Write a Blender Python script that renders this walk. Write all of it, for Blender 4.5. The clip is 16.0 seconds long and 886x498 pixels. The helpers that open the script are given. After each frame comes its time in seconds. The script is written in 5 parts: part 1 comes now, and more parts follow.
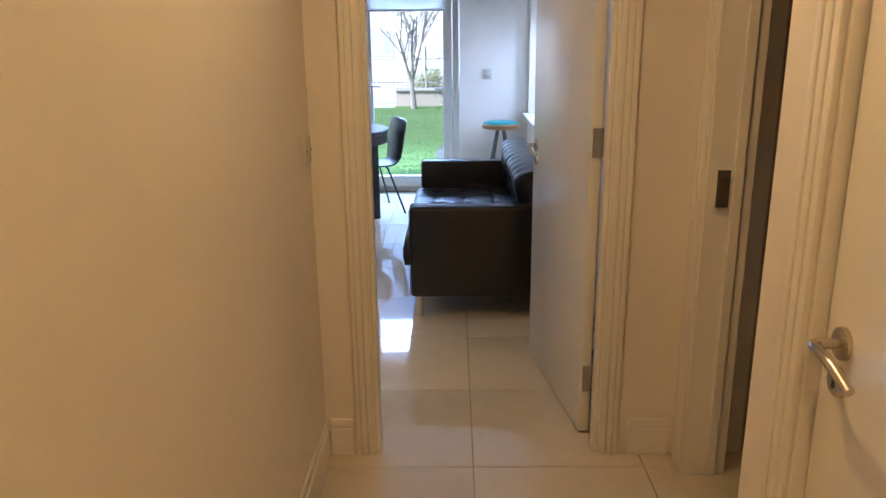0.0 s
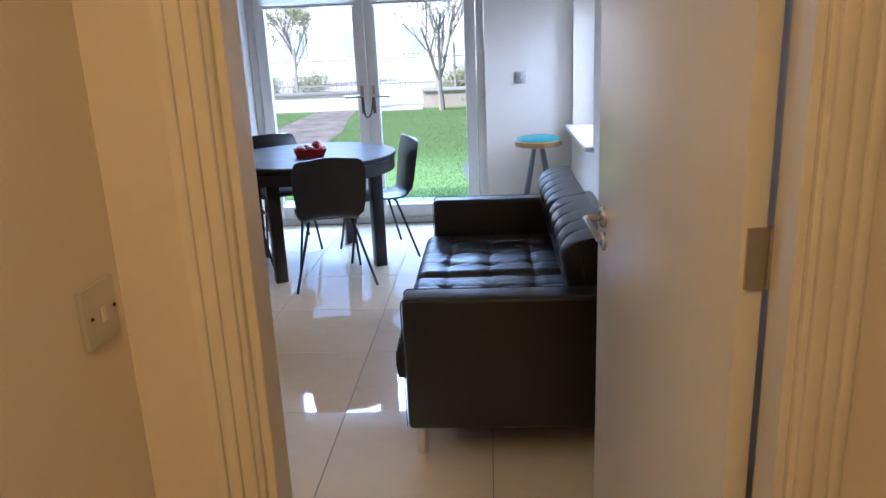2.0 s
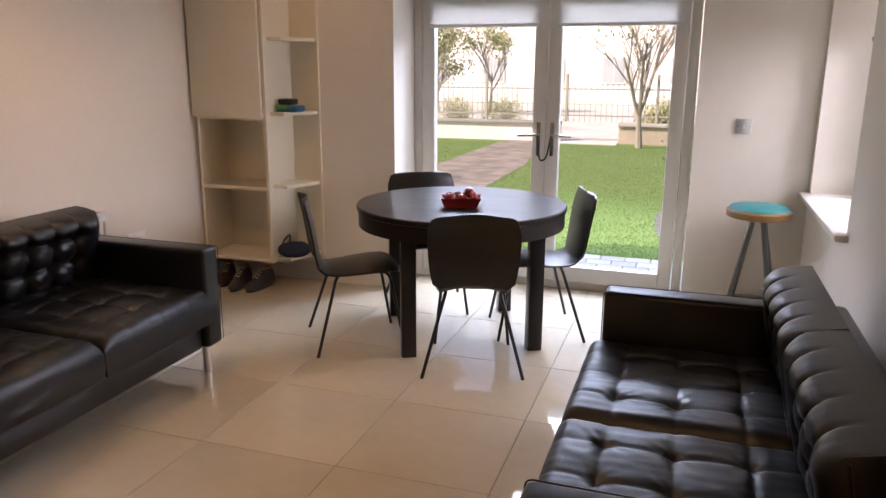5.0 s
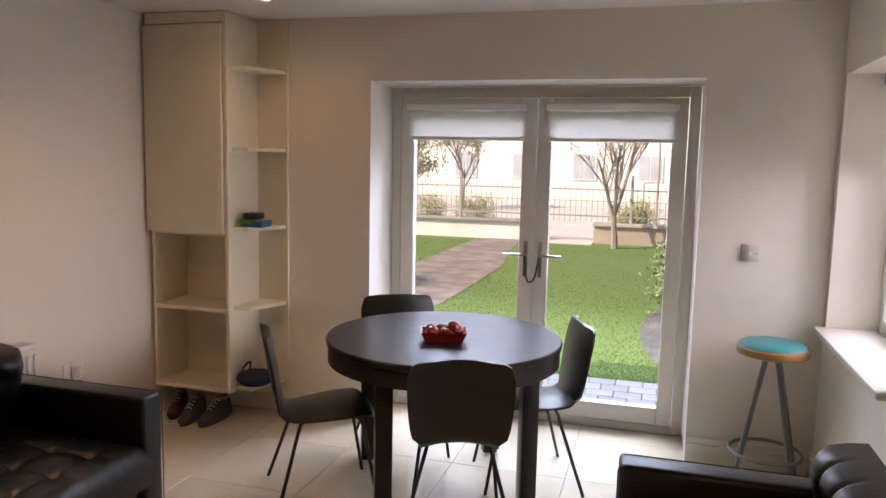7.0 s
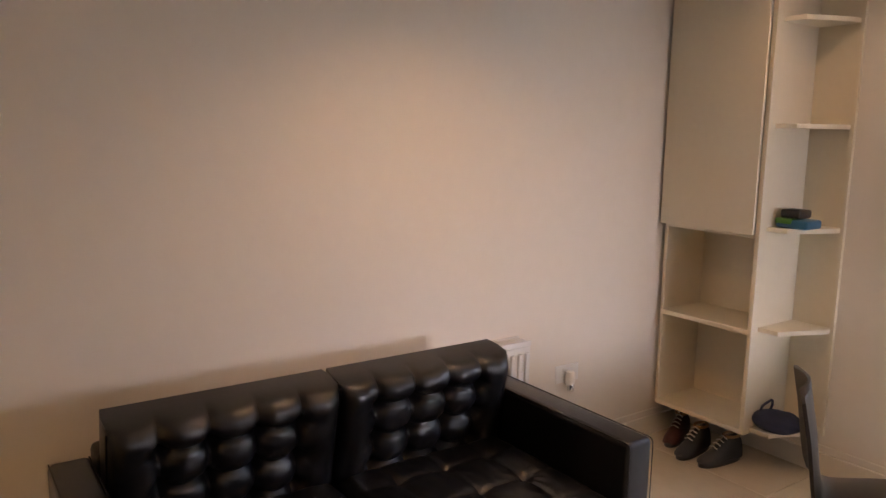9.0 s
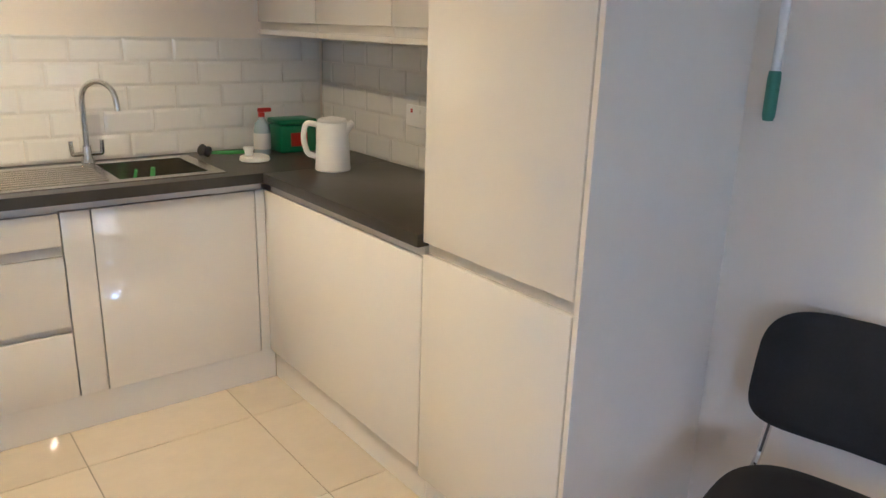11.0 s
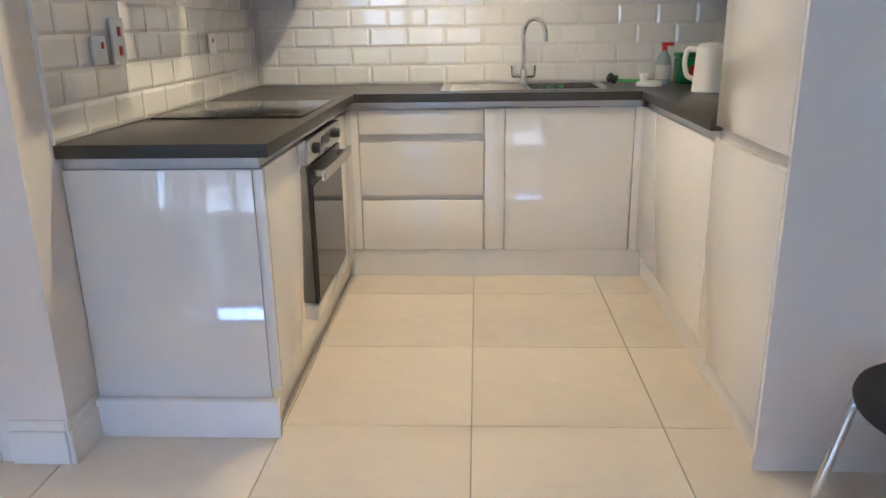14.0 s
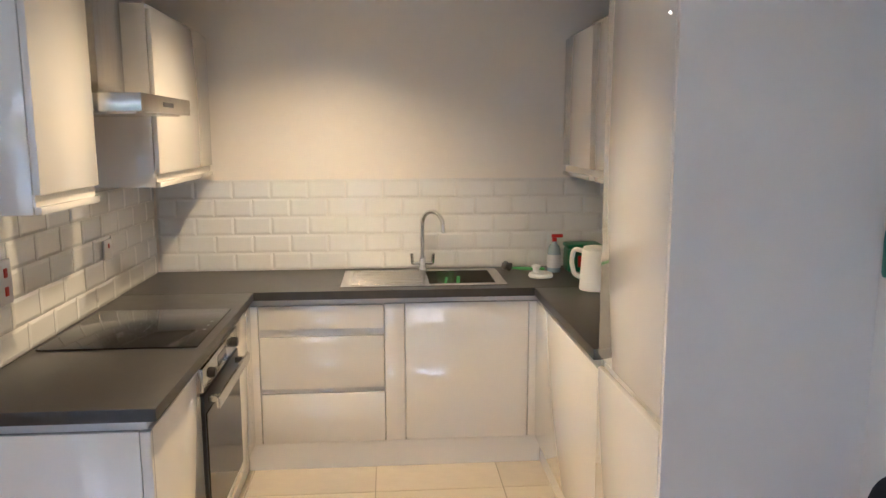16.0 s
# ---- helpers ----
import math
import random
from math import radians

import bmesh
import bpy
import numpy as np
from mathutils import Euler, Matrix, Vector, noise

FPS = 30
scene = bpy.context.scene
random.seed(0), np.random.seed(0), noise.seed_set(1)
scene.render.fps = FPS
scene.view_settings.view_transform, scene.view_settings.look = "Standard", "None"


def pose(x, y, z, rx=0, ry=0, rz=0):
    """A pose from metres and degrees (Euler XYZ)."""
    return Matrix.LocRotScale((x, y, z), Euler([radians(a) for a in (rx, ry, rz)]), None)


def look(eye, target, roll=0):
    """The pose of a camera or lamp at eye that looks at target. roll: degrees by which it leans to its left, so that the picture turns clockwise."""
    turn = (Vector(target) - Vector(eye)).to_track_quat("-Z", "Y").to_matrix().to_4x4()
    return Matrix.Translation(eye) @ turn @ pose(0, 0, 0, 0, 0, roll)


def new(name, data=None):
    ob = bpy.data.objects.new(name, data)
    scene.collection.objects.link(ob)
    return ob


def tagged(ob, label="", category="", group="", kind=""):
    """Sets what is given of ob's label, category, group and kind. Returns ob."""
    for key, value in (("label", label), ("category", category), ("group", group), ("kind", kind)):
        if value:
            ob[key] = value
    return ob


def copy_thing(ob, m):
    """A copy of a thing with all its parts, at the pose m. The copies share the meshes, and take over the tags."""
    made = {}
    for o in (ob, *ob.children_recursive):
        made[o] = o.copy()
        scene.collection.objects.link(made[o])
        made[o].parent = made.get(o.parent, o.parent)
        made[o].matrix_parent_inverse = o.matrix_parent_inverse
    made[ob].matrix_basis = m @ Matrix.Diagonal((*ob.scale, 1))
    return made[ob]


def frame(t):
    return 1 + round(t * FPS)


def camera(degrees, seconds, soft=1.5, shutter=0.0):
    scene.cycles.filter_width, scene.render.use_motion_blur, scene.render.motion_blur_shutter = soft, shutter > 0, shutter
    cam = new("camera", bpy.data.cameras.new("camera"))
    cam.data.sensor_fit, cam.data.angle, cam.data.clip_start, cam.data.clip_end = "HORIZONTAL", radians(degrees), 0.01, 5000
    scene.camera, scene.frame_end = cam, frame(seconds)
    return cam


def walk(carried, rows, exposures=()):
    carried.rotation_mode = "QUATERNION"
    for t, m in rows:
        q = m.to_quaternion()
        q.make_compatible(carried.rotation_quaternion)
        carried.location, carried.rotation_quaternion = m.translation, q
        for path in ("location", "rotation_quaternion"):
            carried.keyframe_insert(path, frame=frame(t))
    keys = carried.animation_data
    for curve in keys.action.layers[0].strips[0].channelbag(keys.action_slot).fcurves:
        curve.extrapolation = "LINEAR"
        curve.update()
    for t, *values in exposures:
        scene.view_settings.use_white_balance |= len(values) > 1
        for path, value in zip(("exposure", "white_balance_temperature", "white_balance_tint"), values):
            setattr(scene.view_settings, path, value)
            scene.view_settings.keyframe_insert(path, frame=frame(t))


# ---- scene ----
cam = camera(61.8, 16.0)
PATH = [
    (0, (0.101, 0.167, 1.446), (0.068, 2.093, 0.906), -0.6),
    (0.5, (0.154, 0.474, 1.439), (-0.001, 2.39, 0.885), -1.0),
    (1, (0.197, 0.838, 1.448), (-0.051, 2.75, 0.919), -1.6),
    (1.5, (0.180, 1.186, 1.422), (-0.020, 3.105, 0.897), -2.5),
    (2, (0.178, 1.570, 1.462), (0.043, 3.485, 0.912), -2.5),
    (2.5, (0.155, 1.920, 1.440), (-0.043, 3.835, 0.902), -2.2),
    (3, (0.200, 2.200, 1.436), (-0.126, 4.090, 0.878), -1.4),
    (3.5, (0.287, 2.428, 1.396), (-0.258, 4.257, 0.812), -0.2),
    (3.7, (0.300, 2.495, 1.386), (-0.322, 4.300, 0.803), -0.2),
    (5.8, (0.009, 2.647, 1.549), (-0.557, 4.527, 1.171), 0.4),
    (6, (-0.011, 2.672, 1.57), (-0.556, 4.564, 1.216), 0.3),
    (6.5, (-0.036, 2.809, 1.604), (-0.551, 4.719, 1.31), 0.6),
    (7, (-0.056, 3.028, 1.601), (-0.609, 4.935, 1.361), 1.2),
    (7.5, (-0.141, 3.253, 1.628), (-0.8, 5.129, 1.413), 1.7),
    (8, (-0.214, 3.452, 1.638), (-1.102, 5.23, 1.414), 2.0),
    (8.5, (-0.297, 3.636, 1.626), (-1.54, 5.18, 1.359), 1.3),
    (8.7, (-0.39, 3.708, 1.608), (-1.786, 5.11, 1.319), 0.9),
    (10.8, (-1.17, 3.698, 1.491), (-2.575, 2.388, 0.935), 3.5),
    (11, (-1.22, 3.744, 1.487), (-2.401, 2.238, 0.907), 1.8),
    (11.5, (-1.271, 3.835, 1.483), (-1.98, 2.067, 0.875), -0.3),
    (12, (-1.34, 3.972, 1.455), (-1.641, 2.103, 0.81), -1.4),
    (12.5, (-1.421, 4.165, 1.432), (-1.469, 2.258, 0.83), -1.4),
    (13, (-1.466, 4.333, 1.35), (-1.442, 2.407, 0.81), -1.1),
    (13.5, (-1.564, 4.465, 1.24), (-1.488, 2.548, 0.674), -0.7),
    (14, (-1.661, 4.553, 1.217), (-1.567, 2.642, 0.636), -0.9),
    (14.5, (-1.691, 4.579, 1.349), (-1.628, 2.657, 0.801), -1.5),
    (15, (-1.694, 4.568, 1.435), (-1.708, 2.625, 0.963), -1.3),
    (15.5, (-1.718, 4.542, 1.544), (-1.807, 2.584, 1.147), -0.9),
    (16, (-1.722, 4.518, 1.645), (-1.866, 2.547, 1.337), -0.2),
]
walk(cam, [(t, look(eye, target, roll)) for t, eye, target, roll in PATH],
     exposures=[(0.0, 1.10, 4950, 17), (1.5, 0.98, 4950, 17), (2.0, 1.00, 5150, 19), (3.0, 0.82, 5900, 24), (3.7, 0.84, 6800, 29),
                (7.0, 0.52, 7400, 29), (8.7, 0.70, 7600, 31), (11.0, 1.90, 4820, 15), (12.5, 1.84, 4680, 15), (13.6, 1.88, 4480, 14),
                (14.5, 1.90, 4700, 15), (16.0, 1.94, 4930, 17)])

# ---- light ----
world = bpy.data.worlds.new("world")
scene.world = world
world.use_nodes = True
sky = world.node_tree.nodes.new("ShaderNodeTexSky")
sky.sky_type = "NISHITA"
sky.sun_disc = False
sky.sun_elevation, sky.sun_rotation = radians(38), radians(236)
bgn = world.node_tree.nodes["Background"]
bgn.inputs["Strength"].default_value = 0.15
world.node_tree.links.new(sky.outputs["Color"], bgn.inputs["Color"])


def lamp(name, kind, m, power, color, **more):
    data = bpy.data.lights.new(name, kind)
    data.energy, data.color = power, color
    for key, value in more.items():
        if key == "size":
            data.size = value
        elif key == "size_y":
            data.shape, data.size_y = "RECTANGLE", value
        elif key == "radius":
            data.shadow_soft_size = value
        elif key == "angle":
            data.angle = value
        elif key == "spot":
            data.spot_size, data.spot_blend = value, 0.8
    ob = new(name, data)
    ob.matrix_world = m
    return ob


SUN_FROM = Vector((-0.75, -0.5, 0.72))
lamp("sun", "SUN", look((0, 0, 0), -SUN_FROM), 5.0, (1.0, 0.93, 0.82), angle=radians(0.6))
# two added area lamps outside, out of view, boost sky light through the openings
lamp("window_sky_fill", "AREA", look((2.3, 6.75, 1.95), (-3, 5.0, 0.6)), 70, (0.80, 0.88, 1.0), size=1.6, size_y=1.6)
lamp("door_sky_fill", "AREA", look((-0.78, 10.4, 3.9), (-0.95, 5.0, 0.6)), 560, (0.56, 0.75, 1.0), size=5.0, size_y=2.6)
AMBER = (1.0, 0.57, 0.17)
KITCHEN_SPOTS = ((-1.40, 1.26), (-1.40, 2.06))
LIVING_SPOTS = ((-2.15, 5.25),)
# second spot is an unseen fill, added to brighten the open door and sofa
TABLE_FILL_SPOTS = ((-0.9, 5.0), (0.05, 3.25))
CORNER_SPOTS = ((-2.06, 6.55),)
HALL_SPOTS = ((0.12, 1.55), (0.12, -0.3))
for spots, power, tint, cone in ((KITCHEN_SPOTS, 27, (1.0, 0.68, 0.30), 132), (LIVING_SPOTS, 20, (1.0, 0.66, 0.36), 135), (TABLE_FILL_SPOTS, 8, (1.0, 0.66, 0.36), 120), (CORNER_SPOTS, 4, (1.0, 0.68, 0.40), 150), (HALL_SPOTS, 20.5, AMBER, 160)):
    for lx, ly in spots:
        lamp("downlight_lamp", "SPOT", look((lx, ly, 2.395), (lx, ly, 0)), power, tint, radius=0.035, spot=radians(cone))


# ---- materials ----
def material(name, color, rough=0.5, metal=0.0, vary=0.06, scale=6.0, bump=0.0, bump_scale=60.0, second=None, coat=0.0,
             transmission=0.0, stretch=(1, 1, 1), rough_vary=0.0, per_object=0.0, emission=None, spec=0.5):
    """A procedural surface: two scales of tone variation, relief, and wear in the gloss."""
    m = bpy.data.materials.new(name)
    m.use_nodes = True
    nt = m.node_tree
    b = nt.nodes["Principled BSDF"]
    b.inputs["Roughness"].default_value, b.inputs["Metallic"].default_value = rough, metal
    b.inputs["Coat Weight"].default_value = coat
    b.inputs["Specular IOR Level"].default_value = spec
    b.inputs["Transmission Weight"].default_value = transmission
    co = nt.nodes.new("ShaderNodeTexCoord")
    mp = nt.nodes.new("ShaderNodeMapping")
    mp.inputs["Scale"].default_value = stretch
    nt.links.new(co.outputs["Object"], mp.inputs["Vector"])
    big, fine = nt.nodes.new("ShaderNodeTexNoise"), nt.nodes.new("ShaderNodeTexNoise")
    big.inputs["Scale"].default_value, fine.inputs["Scale"].default_value = scale * 0.25, scale * 5
    big.inputs["Detail"].default_value = fine.inputs["Detail"].default_value = 5
    for n in (big, fine):
        nt.links.new(mp.outputs["Vector"], n.inputs["Vector"])
    mix = nt.nodes.new("ShaderNodeMix")
    mix.data_type = "RGBA"
    dark = second or tuple(c * (1 - 2.2 * vary) for c in color)
    mix.inputs["A"].default_value, mix.inputs["B"].default_value = (*dark, 1), (*color, 1)
    add = nt.nodes.new("ShaderNodeMath")
    add.operation = "MULTIPLY_ADD"
    nt.links.new(fine.outputs["Fac"], add.inputs[0])
    add.inputs[1].default_value = 0.4
    nt.links.new(big.outputs["Fac"], add.inputs[2])
    ramp = nt.nodes.new("ShaderNodeMapRange")
    ramp.inputs["From Min"].default_value, ramp.inputs["From Max"].default_value = 0.45, 0.9
    nt.links.new(add.outputs["Value"], ramp.inputs["Value"])
    nt.links.new(ramp.outputs["Result"], mix.inputs["Factor"])
    last = mix.outputs["Result"]
    if per_object:
        info, hsv, mr = nt.nodes.new("ShaderNodeObjectInfo"), nt.nodes.new("ShaderNodeHueSaturation"), nt.nodes.new("ShaderNodeMapRange")
        mr.inputs["To Min"].default_value, mr.inputs["To Max"].default_value = 1 - per_object, 1 + per_object
        nt.links.new(info.outputs["Random"], mr.inputs["Value"])
        nt.links.new(mr.outputs["Result"], hsv.inputs["Value"])
        nt.links.new(last, hsv.inputs["Color"])
        last = hsv.outputs["Color"]
    nt.links.new(last, b.inputs["Base Color"])
    if rough_vary:
        rr = nt.nodes.new("ShaderNodeMapRange")
        rr.inputs["To Min"].default_value, rr.inputs["To Max"].default_value = max(0.02, rough - rough_vary), rough + rough_vary
        nt.links.new(big.outputs["Fac"], rr.inputs["Value"])
        nt.links.new(rr.outputs["Result"], b.inputs["Roughness"])
    if bump:
        bn, bp = nt.nodes.new("ShaderNodeTexNoise"), nt.nodes.new("ShaderNodeBump")
        bn.inputs["Scale"].default_value, bn.inputs["Detail"].default_value = bump_scale, 4
        nt.links.new(mp.outputs["Vector"], bn.inputs["Vector"])
        nt.links.new(bn.outputs["Fac"], bp.inputs["Height"])
        bp.inputs["Strength"].default_value, bp.inputs["Distance"].default_value = bump, 0.004
        nt.links.new(bp.outputs["Normal"], b.inputs["Normal"])
    if emission:
        b.inputs["Emission Color"].default_value = (*emission[0], 1)
        b.inputs["Emission Strength"].default_value = emission[1]
    return m


M_WALL = material("wall_paint", (0.80, 0.742, 0.655), 0.62, vary=0.025, scale=3, bump=0.06, bump_scale=90)
M_CEIL = material("ceiling_paint", (0.82, 0.80, 0.76), 0.8, vary=0.02, scale=3, bump=0.05, bump_scale=80)
M_TRIM = material("trim_paint", (0.82, 0.78, 0.70), 0.32, vary=0.03, scale=8, bump=0.04, bump_scale=40)
M_DOOR = material("door_paint", (0.82, 0.79, 0.73), 0.26, vary=0.02, scale=5, bump=0.03, bump_scale=120, stretch=(1, 1, 0.1))
M_TILE = material("floor_tile", (0.645, 0.565, 0.425), 0.045, vary=0.1, scale=3.0, second=(0.55, 0.485, 0.37), coat=0.7, stretch=(0.7, 1.15, 1), rough_vary=0.03, per_object=0.05)
M_GROUT = material("floor_grout", (0.30, 0.26, 0.21), 0.9, vary=0.12, scale=20)
M_GLOSS = material("gloss_lacquer", (0.80, 0.765, 0.70), 0.05, vary=0.012, scale=2, coat=1.0, spec=0.6)
M_CARCASS = material("cabinet_board", (0.74, 0.70, 0.63), 0.4, vary=0.03, scale=5)
M_PULL = material("pull_rail", (0.70, 0.67, 0.62), 0.3, metal=0.15, vary=0.04, scale=10)
M_WORKTOP = material("worktop_laminate", (0.046, 0.042, 0.037), 0.34, vary=0.16, scale=60, bump=0.12, bump_scale=260, rough_vary=0.05)
M_METRO = material("glazed_tile", (0.80, 0.78, 0.73), 0.045, vary=0.02, scale=6, spec=0.7, coat=1.0, per_object=0.025, bump=0.03, bump_scale=10)
M_TGROUT = material("wall_grout", (0.74, 0.72, 0.68), 0.85, vary=0.05, scale=20)
M_STEEL = material("brushed_steel", (0.58, 0.555, 0.51), 0.22, metal=1.0, vary=0.06, scale=12, stretch=(1, 14, 1), bump=0.05, bump_scale=60)
M_CHROME = material("chrome", (0.78, 0.78, 0.78), 0.08, metal=1.0, vary=0.02, scale=8)
M_NICKEL = material("satin_nickel", (0.58, 0.54, 0.48), 0.27, metal=1.0, vary=0.05, scale=14)
M_GLASSBLK = material("black_glass", (0.012, 0.011, 0.011), 0.07, vary=0.1, scale=4, spec=0.35)
M_LEATHER = material("black_leather", (0.0055, 0.006, 0.0085), 0.33, vary=0.2, scale=9, spec=0.6, bump=0.16, bump_scale=190, rough_vary=0.08)
M_TABLE = material("black_brown_veneer", (0.020, 0.016, 0.015), 0.3, vary=0.07, scale=14, stretch=(1, 3, 1), bump=0.01, bump_scale=90, spec=0.28, rough_vary=0.05)
M_SHELL = material("dark_chair_shell", (0.020, 0.017, 0.016), 0.34, vary=0.2, scale=10, bump=0.05, bump_scale=90)
M_BLKMETAL = material("black_steel", (0.02, 0.02, 0.022), 0.35, metal=0.3, vary=0.15, scale=20)
M_PVC = material("white_pvc", (0.80, 0.79, 0.76), 0.25, vary=0.02, scale=5)
M_FRAME = material("cream_pvc_frame", (0.70, 0.655, 0.59), 0.28, vary=0.03, scale=5)
M_PLASTIC = material("white_plastic", (0.82, 0.81, 0.78), 0.3, vary=0.02, scale=10)
M_FABRIC = material("blind_fabric", (0.74, 0.72, 0.68), 0.9, vary=0.04, scale=10, bump=0.2, bump_scale=400)
_n = M_FABRIC.node_tree
_tr, _mx = _n.nodes.new("ShaderNodeBsdfTranslucent"), _n.nodes.new("ShaderNodeMixShader")
_tr.inputs["Color"].default_value = (0.72, 0.70, 0.66, 1)
_mx.inputs["Fac"].default_value = 0.4
_n.links.new(_n.nodes["Principled BSDF"].outputs["BSDF"], _mx.inputs[1])
_n.links.new(_tr.outputs["BSDF"], _mx.inputs[2])
_n.links.new(_mx.outputs["Shader"], _n.nodes["Material Output"].inputs["Surface"])
M_STONE_SILL = material("sill_paint", (0.80, 0.78, 0.74), 0.35, vary=0.02, scale=6)
M_CREAM = material("cream_board", (0.79, 0.72, 0.575), 0.42, vary=0.03, scale=6, bump=0.03, bump_scale=60)
# darker than the room paint: the unlit store's shade is put into this colour
M_STORESHADE = material("shaded_store_finish", (0.50, 0.44, 0.36), 0.6, vary=0.04, scale=5)
M_GLASS = bpy.data.materials.new("window_glass")
M_GLASS.use_nodes = True
_b = M_GLASS.node_tree.nodes["Principled BSDF"]
_b.inputs["Base Color"].default_value, _b.inputs["Roughness"].default_value = (0.98, 0.99, 0.99, 1), 0.01
_b.inputs["Transmission Weight"].default_value, _b.inputs["IOR"].default_value = 1.0, 1.08

# ---- building helpers ----
PLACED = {}


def box(bm, x0, x1, y0, y1, z0, z1, bevel=0.0, seg=2):
    """A box in bm, its edges rounded."""
    vs = [bm.verts.new((x, y, z)) for x in (x0, x1) for y in (y0, y1) for z in (z0, z1)]
    fs = [bm.faces.new([vs[i] for i in q]) for q in ((0, 1, 3, 2), (4, 6, 7, 5), (0, 4, 5, 1), (2, 3, 7, 6), (0, 2, 6, 4), (1, 5, 7, 3))]
    if bevel:
        bmesh.ops.bevel(bm, geom=list({e for f in fs for e in f.edges}), offset=bevel, segments=seg, affect="EDGES", profile=0.5)
    return bm


def boxes(*rows, bevel=0.0, seg=2):
    bm = bmesh.new()
    for r in rows:
        box(bm, *r, bevel=bevel, seg=seg)
    return bm


def tube(points, radius, sides=10, bm=None, closed=False, cap=True):
    """A round bar swept along points; radius one number or one for each point."""
    bm = bm or bmesh.new()
    pts = [Vector(p) for p in points]
    n = len(pts)
    rad = radius if isinstance(radius, (list, tuple)) else [radius] * n
    rings, side = [], None
    for i, p in enumerate(pts):
        a = pts[(i - 1) % n] if closed or i else p
        b = pts[(i + 1) % n] if closed or i < n - 1 else p
        d = (b - a).normalized()
        if side is None:
            side = d.orthogonal().normalized()
        side = (side - d * side.dot(d)).normalized()
        up = d.cross(side)
        rings.append([bm.verts.new(p + rad[i] * (math.cos(k * math.tau / sides) * side + math.sin(k * math.tau / sides) * up)) for k in range(sides)])
    for i in range(n if closed else n - 1):
        q, r = rings[i], rings[(i + 1) % n]
        for k in range(sides):
            bm.faces.new((q[k], q[(k + 1) % sides], r[(k + 1) % sides], r[k]))
    if cap and not closed:
        bm.faces.new(rings[0][::-1])
        bm.faces.new(rings[-1])
    return bm


def bend(points, r=0.03, steps=5):
    """A polyline with its corners rounded."""
    pts = [Vector(p) for p in points]
    out = [pts[0]]
    for a, b, c in zip(pts, pts[1:], pts[2:]):
        u, v = (a - b), (c - b)
        k = min(r, u.length * 0.45, v.length * 0.45)
        s, e = b + u.normalized() * k, b + v.normalized() * k
        for i in range(steps + 1):
            f = i / steps
            out.append((1 - f) ** 2 * s + 2 * f * (1 - f) * b + f * f * e)
    return out + [pts[-1]]


def lathe(profile, steps=32, bm=None, at=(0, 0, 0)):
    """A turned shape about z from rows of radius and height."""
    bm = bm or bmesh.new()
    rings = []
    for r, z in profile:
        if r < 1e-5:
            rings.append([bm.verts.new((at[0], at[1], at[2] + z))])
        else:
            rings.append([bm.verts.new((at[0] + r * math.cos(k * math.tau / steps), at[1] + r * math.sin(k * math.tau / steps), at[2] + z)) for k in range(steps)])
    for q, r in zip(rings, rings[1:]):
        for k in range(steps):
            a, b = q[k % len(q)], q[(k + 1) % len(q)]
            c, d = r[(k + 1) % len(r)], r[k % len(r)]
            vs = list(dict.fromkeys((a, b, c, d)))
            if len(vs) > 2:
                bm.faces.new(vs)
    return bm


def link(name, bm, mat, smooth=True):
    bmesh.ops.recalc_face_normals(bm, faces=bm.faces)
    me = bpy.data.meshes.new(name)
    bm.to_mesh(me)
    bm.free()
    me.materials.append(mat)
    if smooth:
        for p in me.polygons:
            p.use_smooth = True
        me.set_sharp_from_angle(angle=radians(35))
    return new(name, me)


def thing(name, at, label, category, group="", rz=0):
    ob = tagged(new(name), label, category, group)
    ob.empty_display_size = 0.1
    ob.matrix_basis = pose(*at, 0, 0, rz)
    PLACED[ob] = ob.matrix_basis.copy()
    return ob


def part(name, bm, mat, parent, label="", local=False):
    """One mesh under a thing or a part; its points in the world's metres, or in those of its thing."""
    ob = link(name, bm, mat)
    ob.parent = parent
    if local:
        PLACED[ob] = PLACED[parent]
    else:
        ob.matrix_parent_inverse = PLACED[parent].inverted()
        PLACED[ob] = Matrix.Identity(4)
    return tagged(ob, label)


def structure(name, bm, mat, label="", category=""):
    ob = link(name, bm, mat)
    PLACED[ob] = Matrix.Identity(4)
    return tagged(ob, label, category, kind="structure")


def solo(name, bm, mat, label, category, group=""):
    """A thing that is one mesh."""
    ob = link(name, bm, mat)
    PLACED[ob] = Matrix.Identity(4)
    return tagged(ob, label, category, group)


# ---- structure ----
CEIL = 2.41
XL, XR = -3.0, 0.78
YF = 7.12
YD0, YD1 = 2.57, 2.70
KB = 0.48
structure("wall_north", boxes((XL - 0.2, -1.70, YF, 7.55, -0.03, CEIL), (0.15, XR + 0.4, YF, 7.55, -0.03, CEIL), (-1.70, 0.15, YF, 7.55, 2.045, CEIL)), M_WALL, "cream painted far wall with a deep door opening", "wall")
structure("wall_west", boxes((XL - 0.2, XL, KB - 0.2, YF, -0.03, CEIL)), M_WALL, "cream painted side wall", "wall")
structure("wall_east", boxes((XR, XR + 0.35, YD1, 5.98, -0.03, CEIL), (XR, XR + 0.35, 5.98, 7.06, -0.03, 0.78), (XR, XR + 0.35, 5.98, 7.06, 2.05, CEIL), (XR, XR + 0.35, 7.06, YF, -0.03, CEIL)), M_WALL, "cream painted wall with a window", "wall")
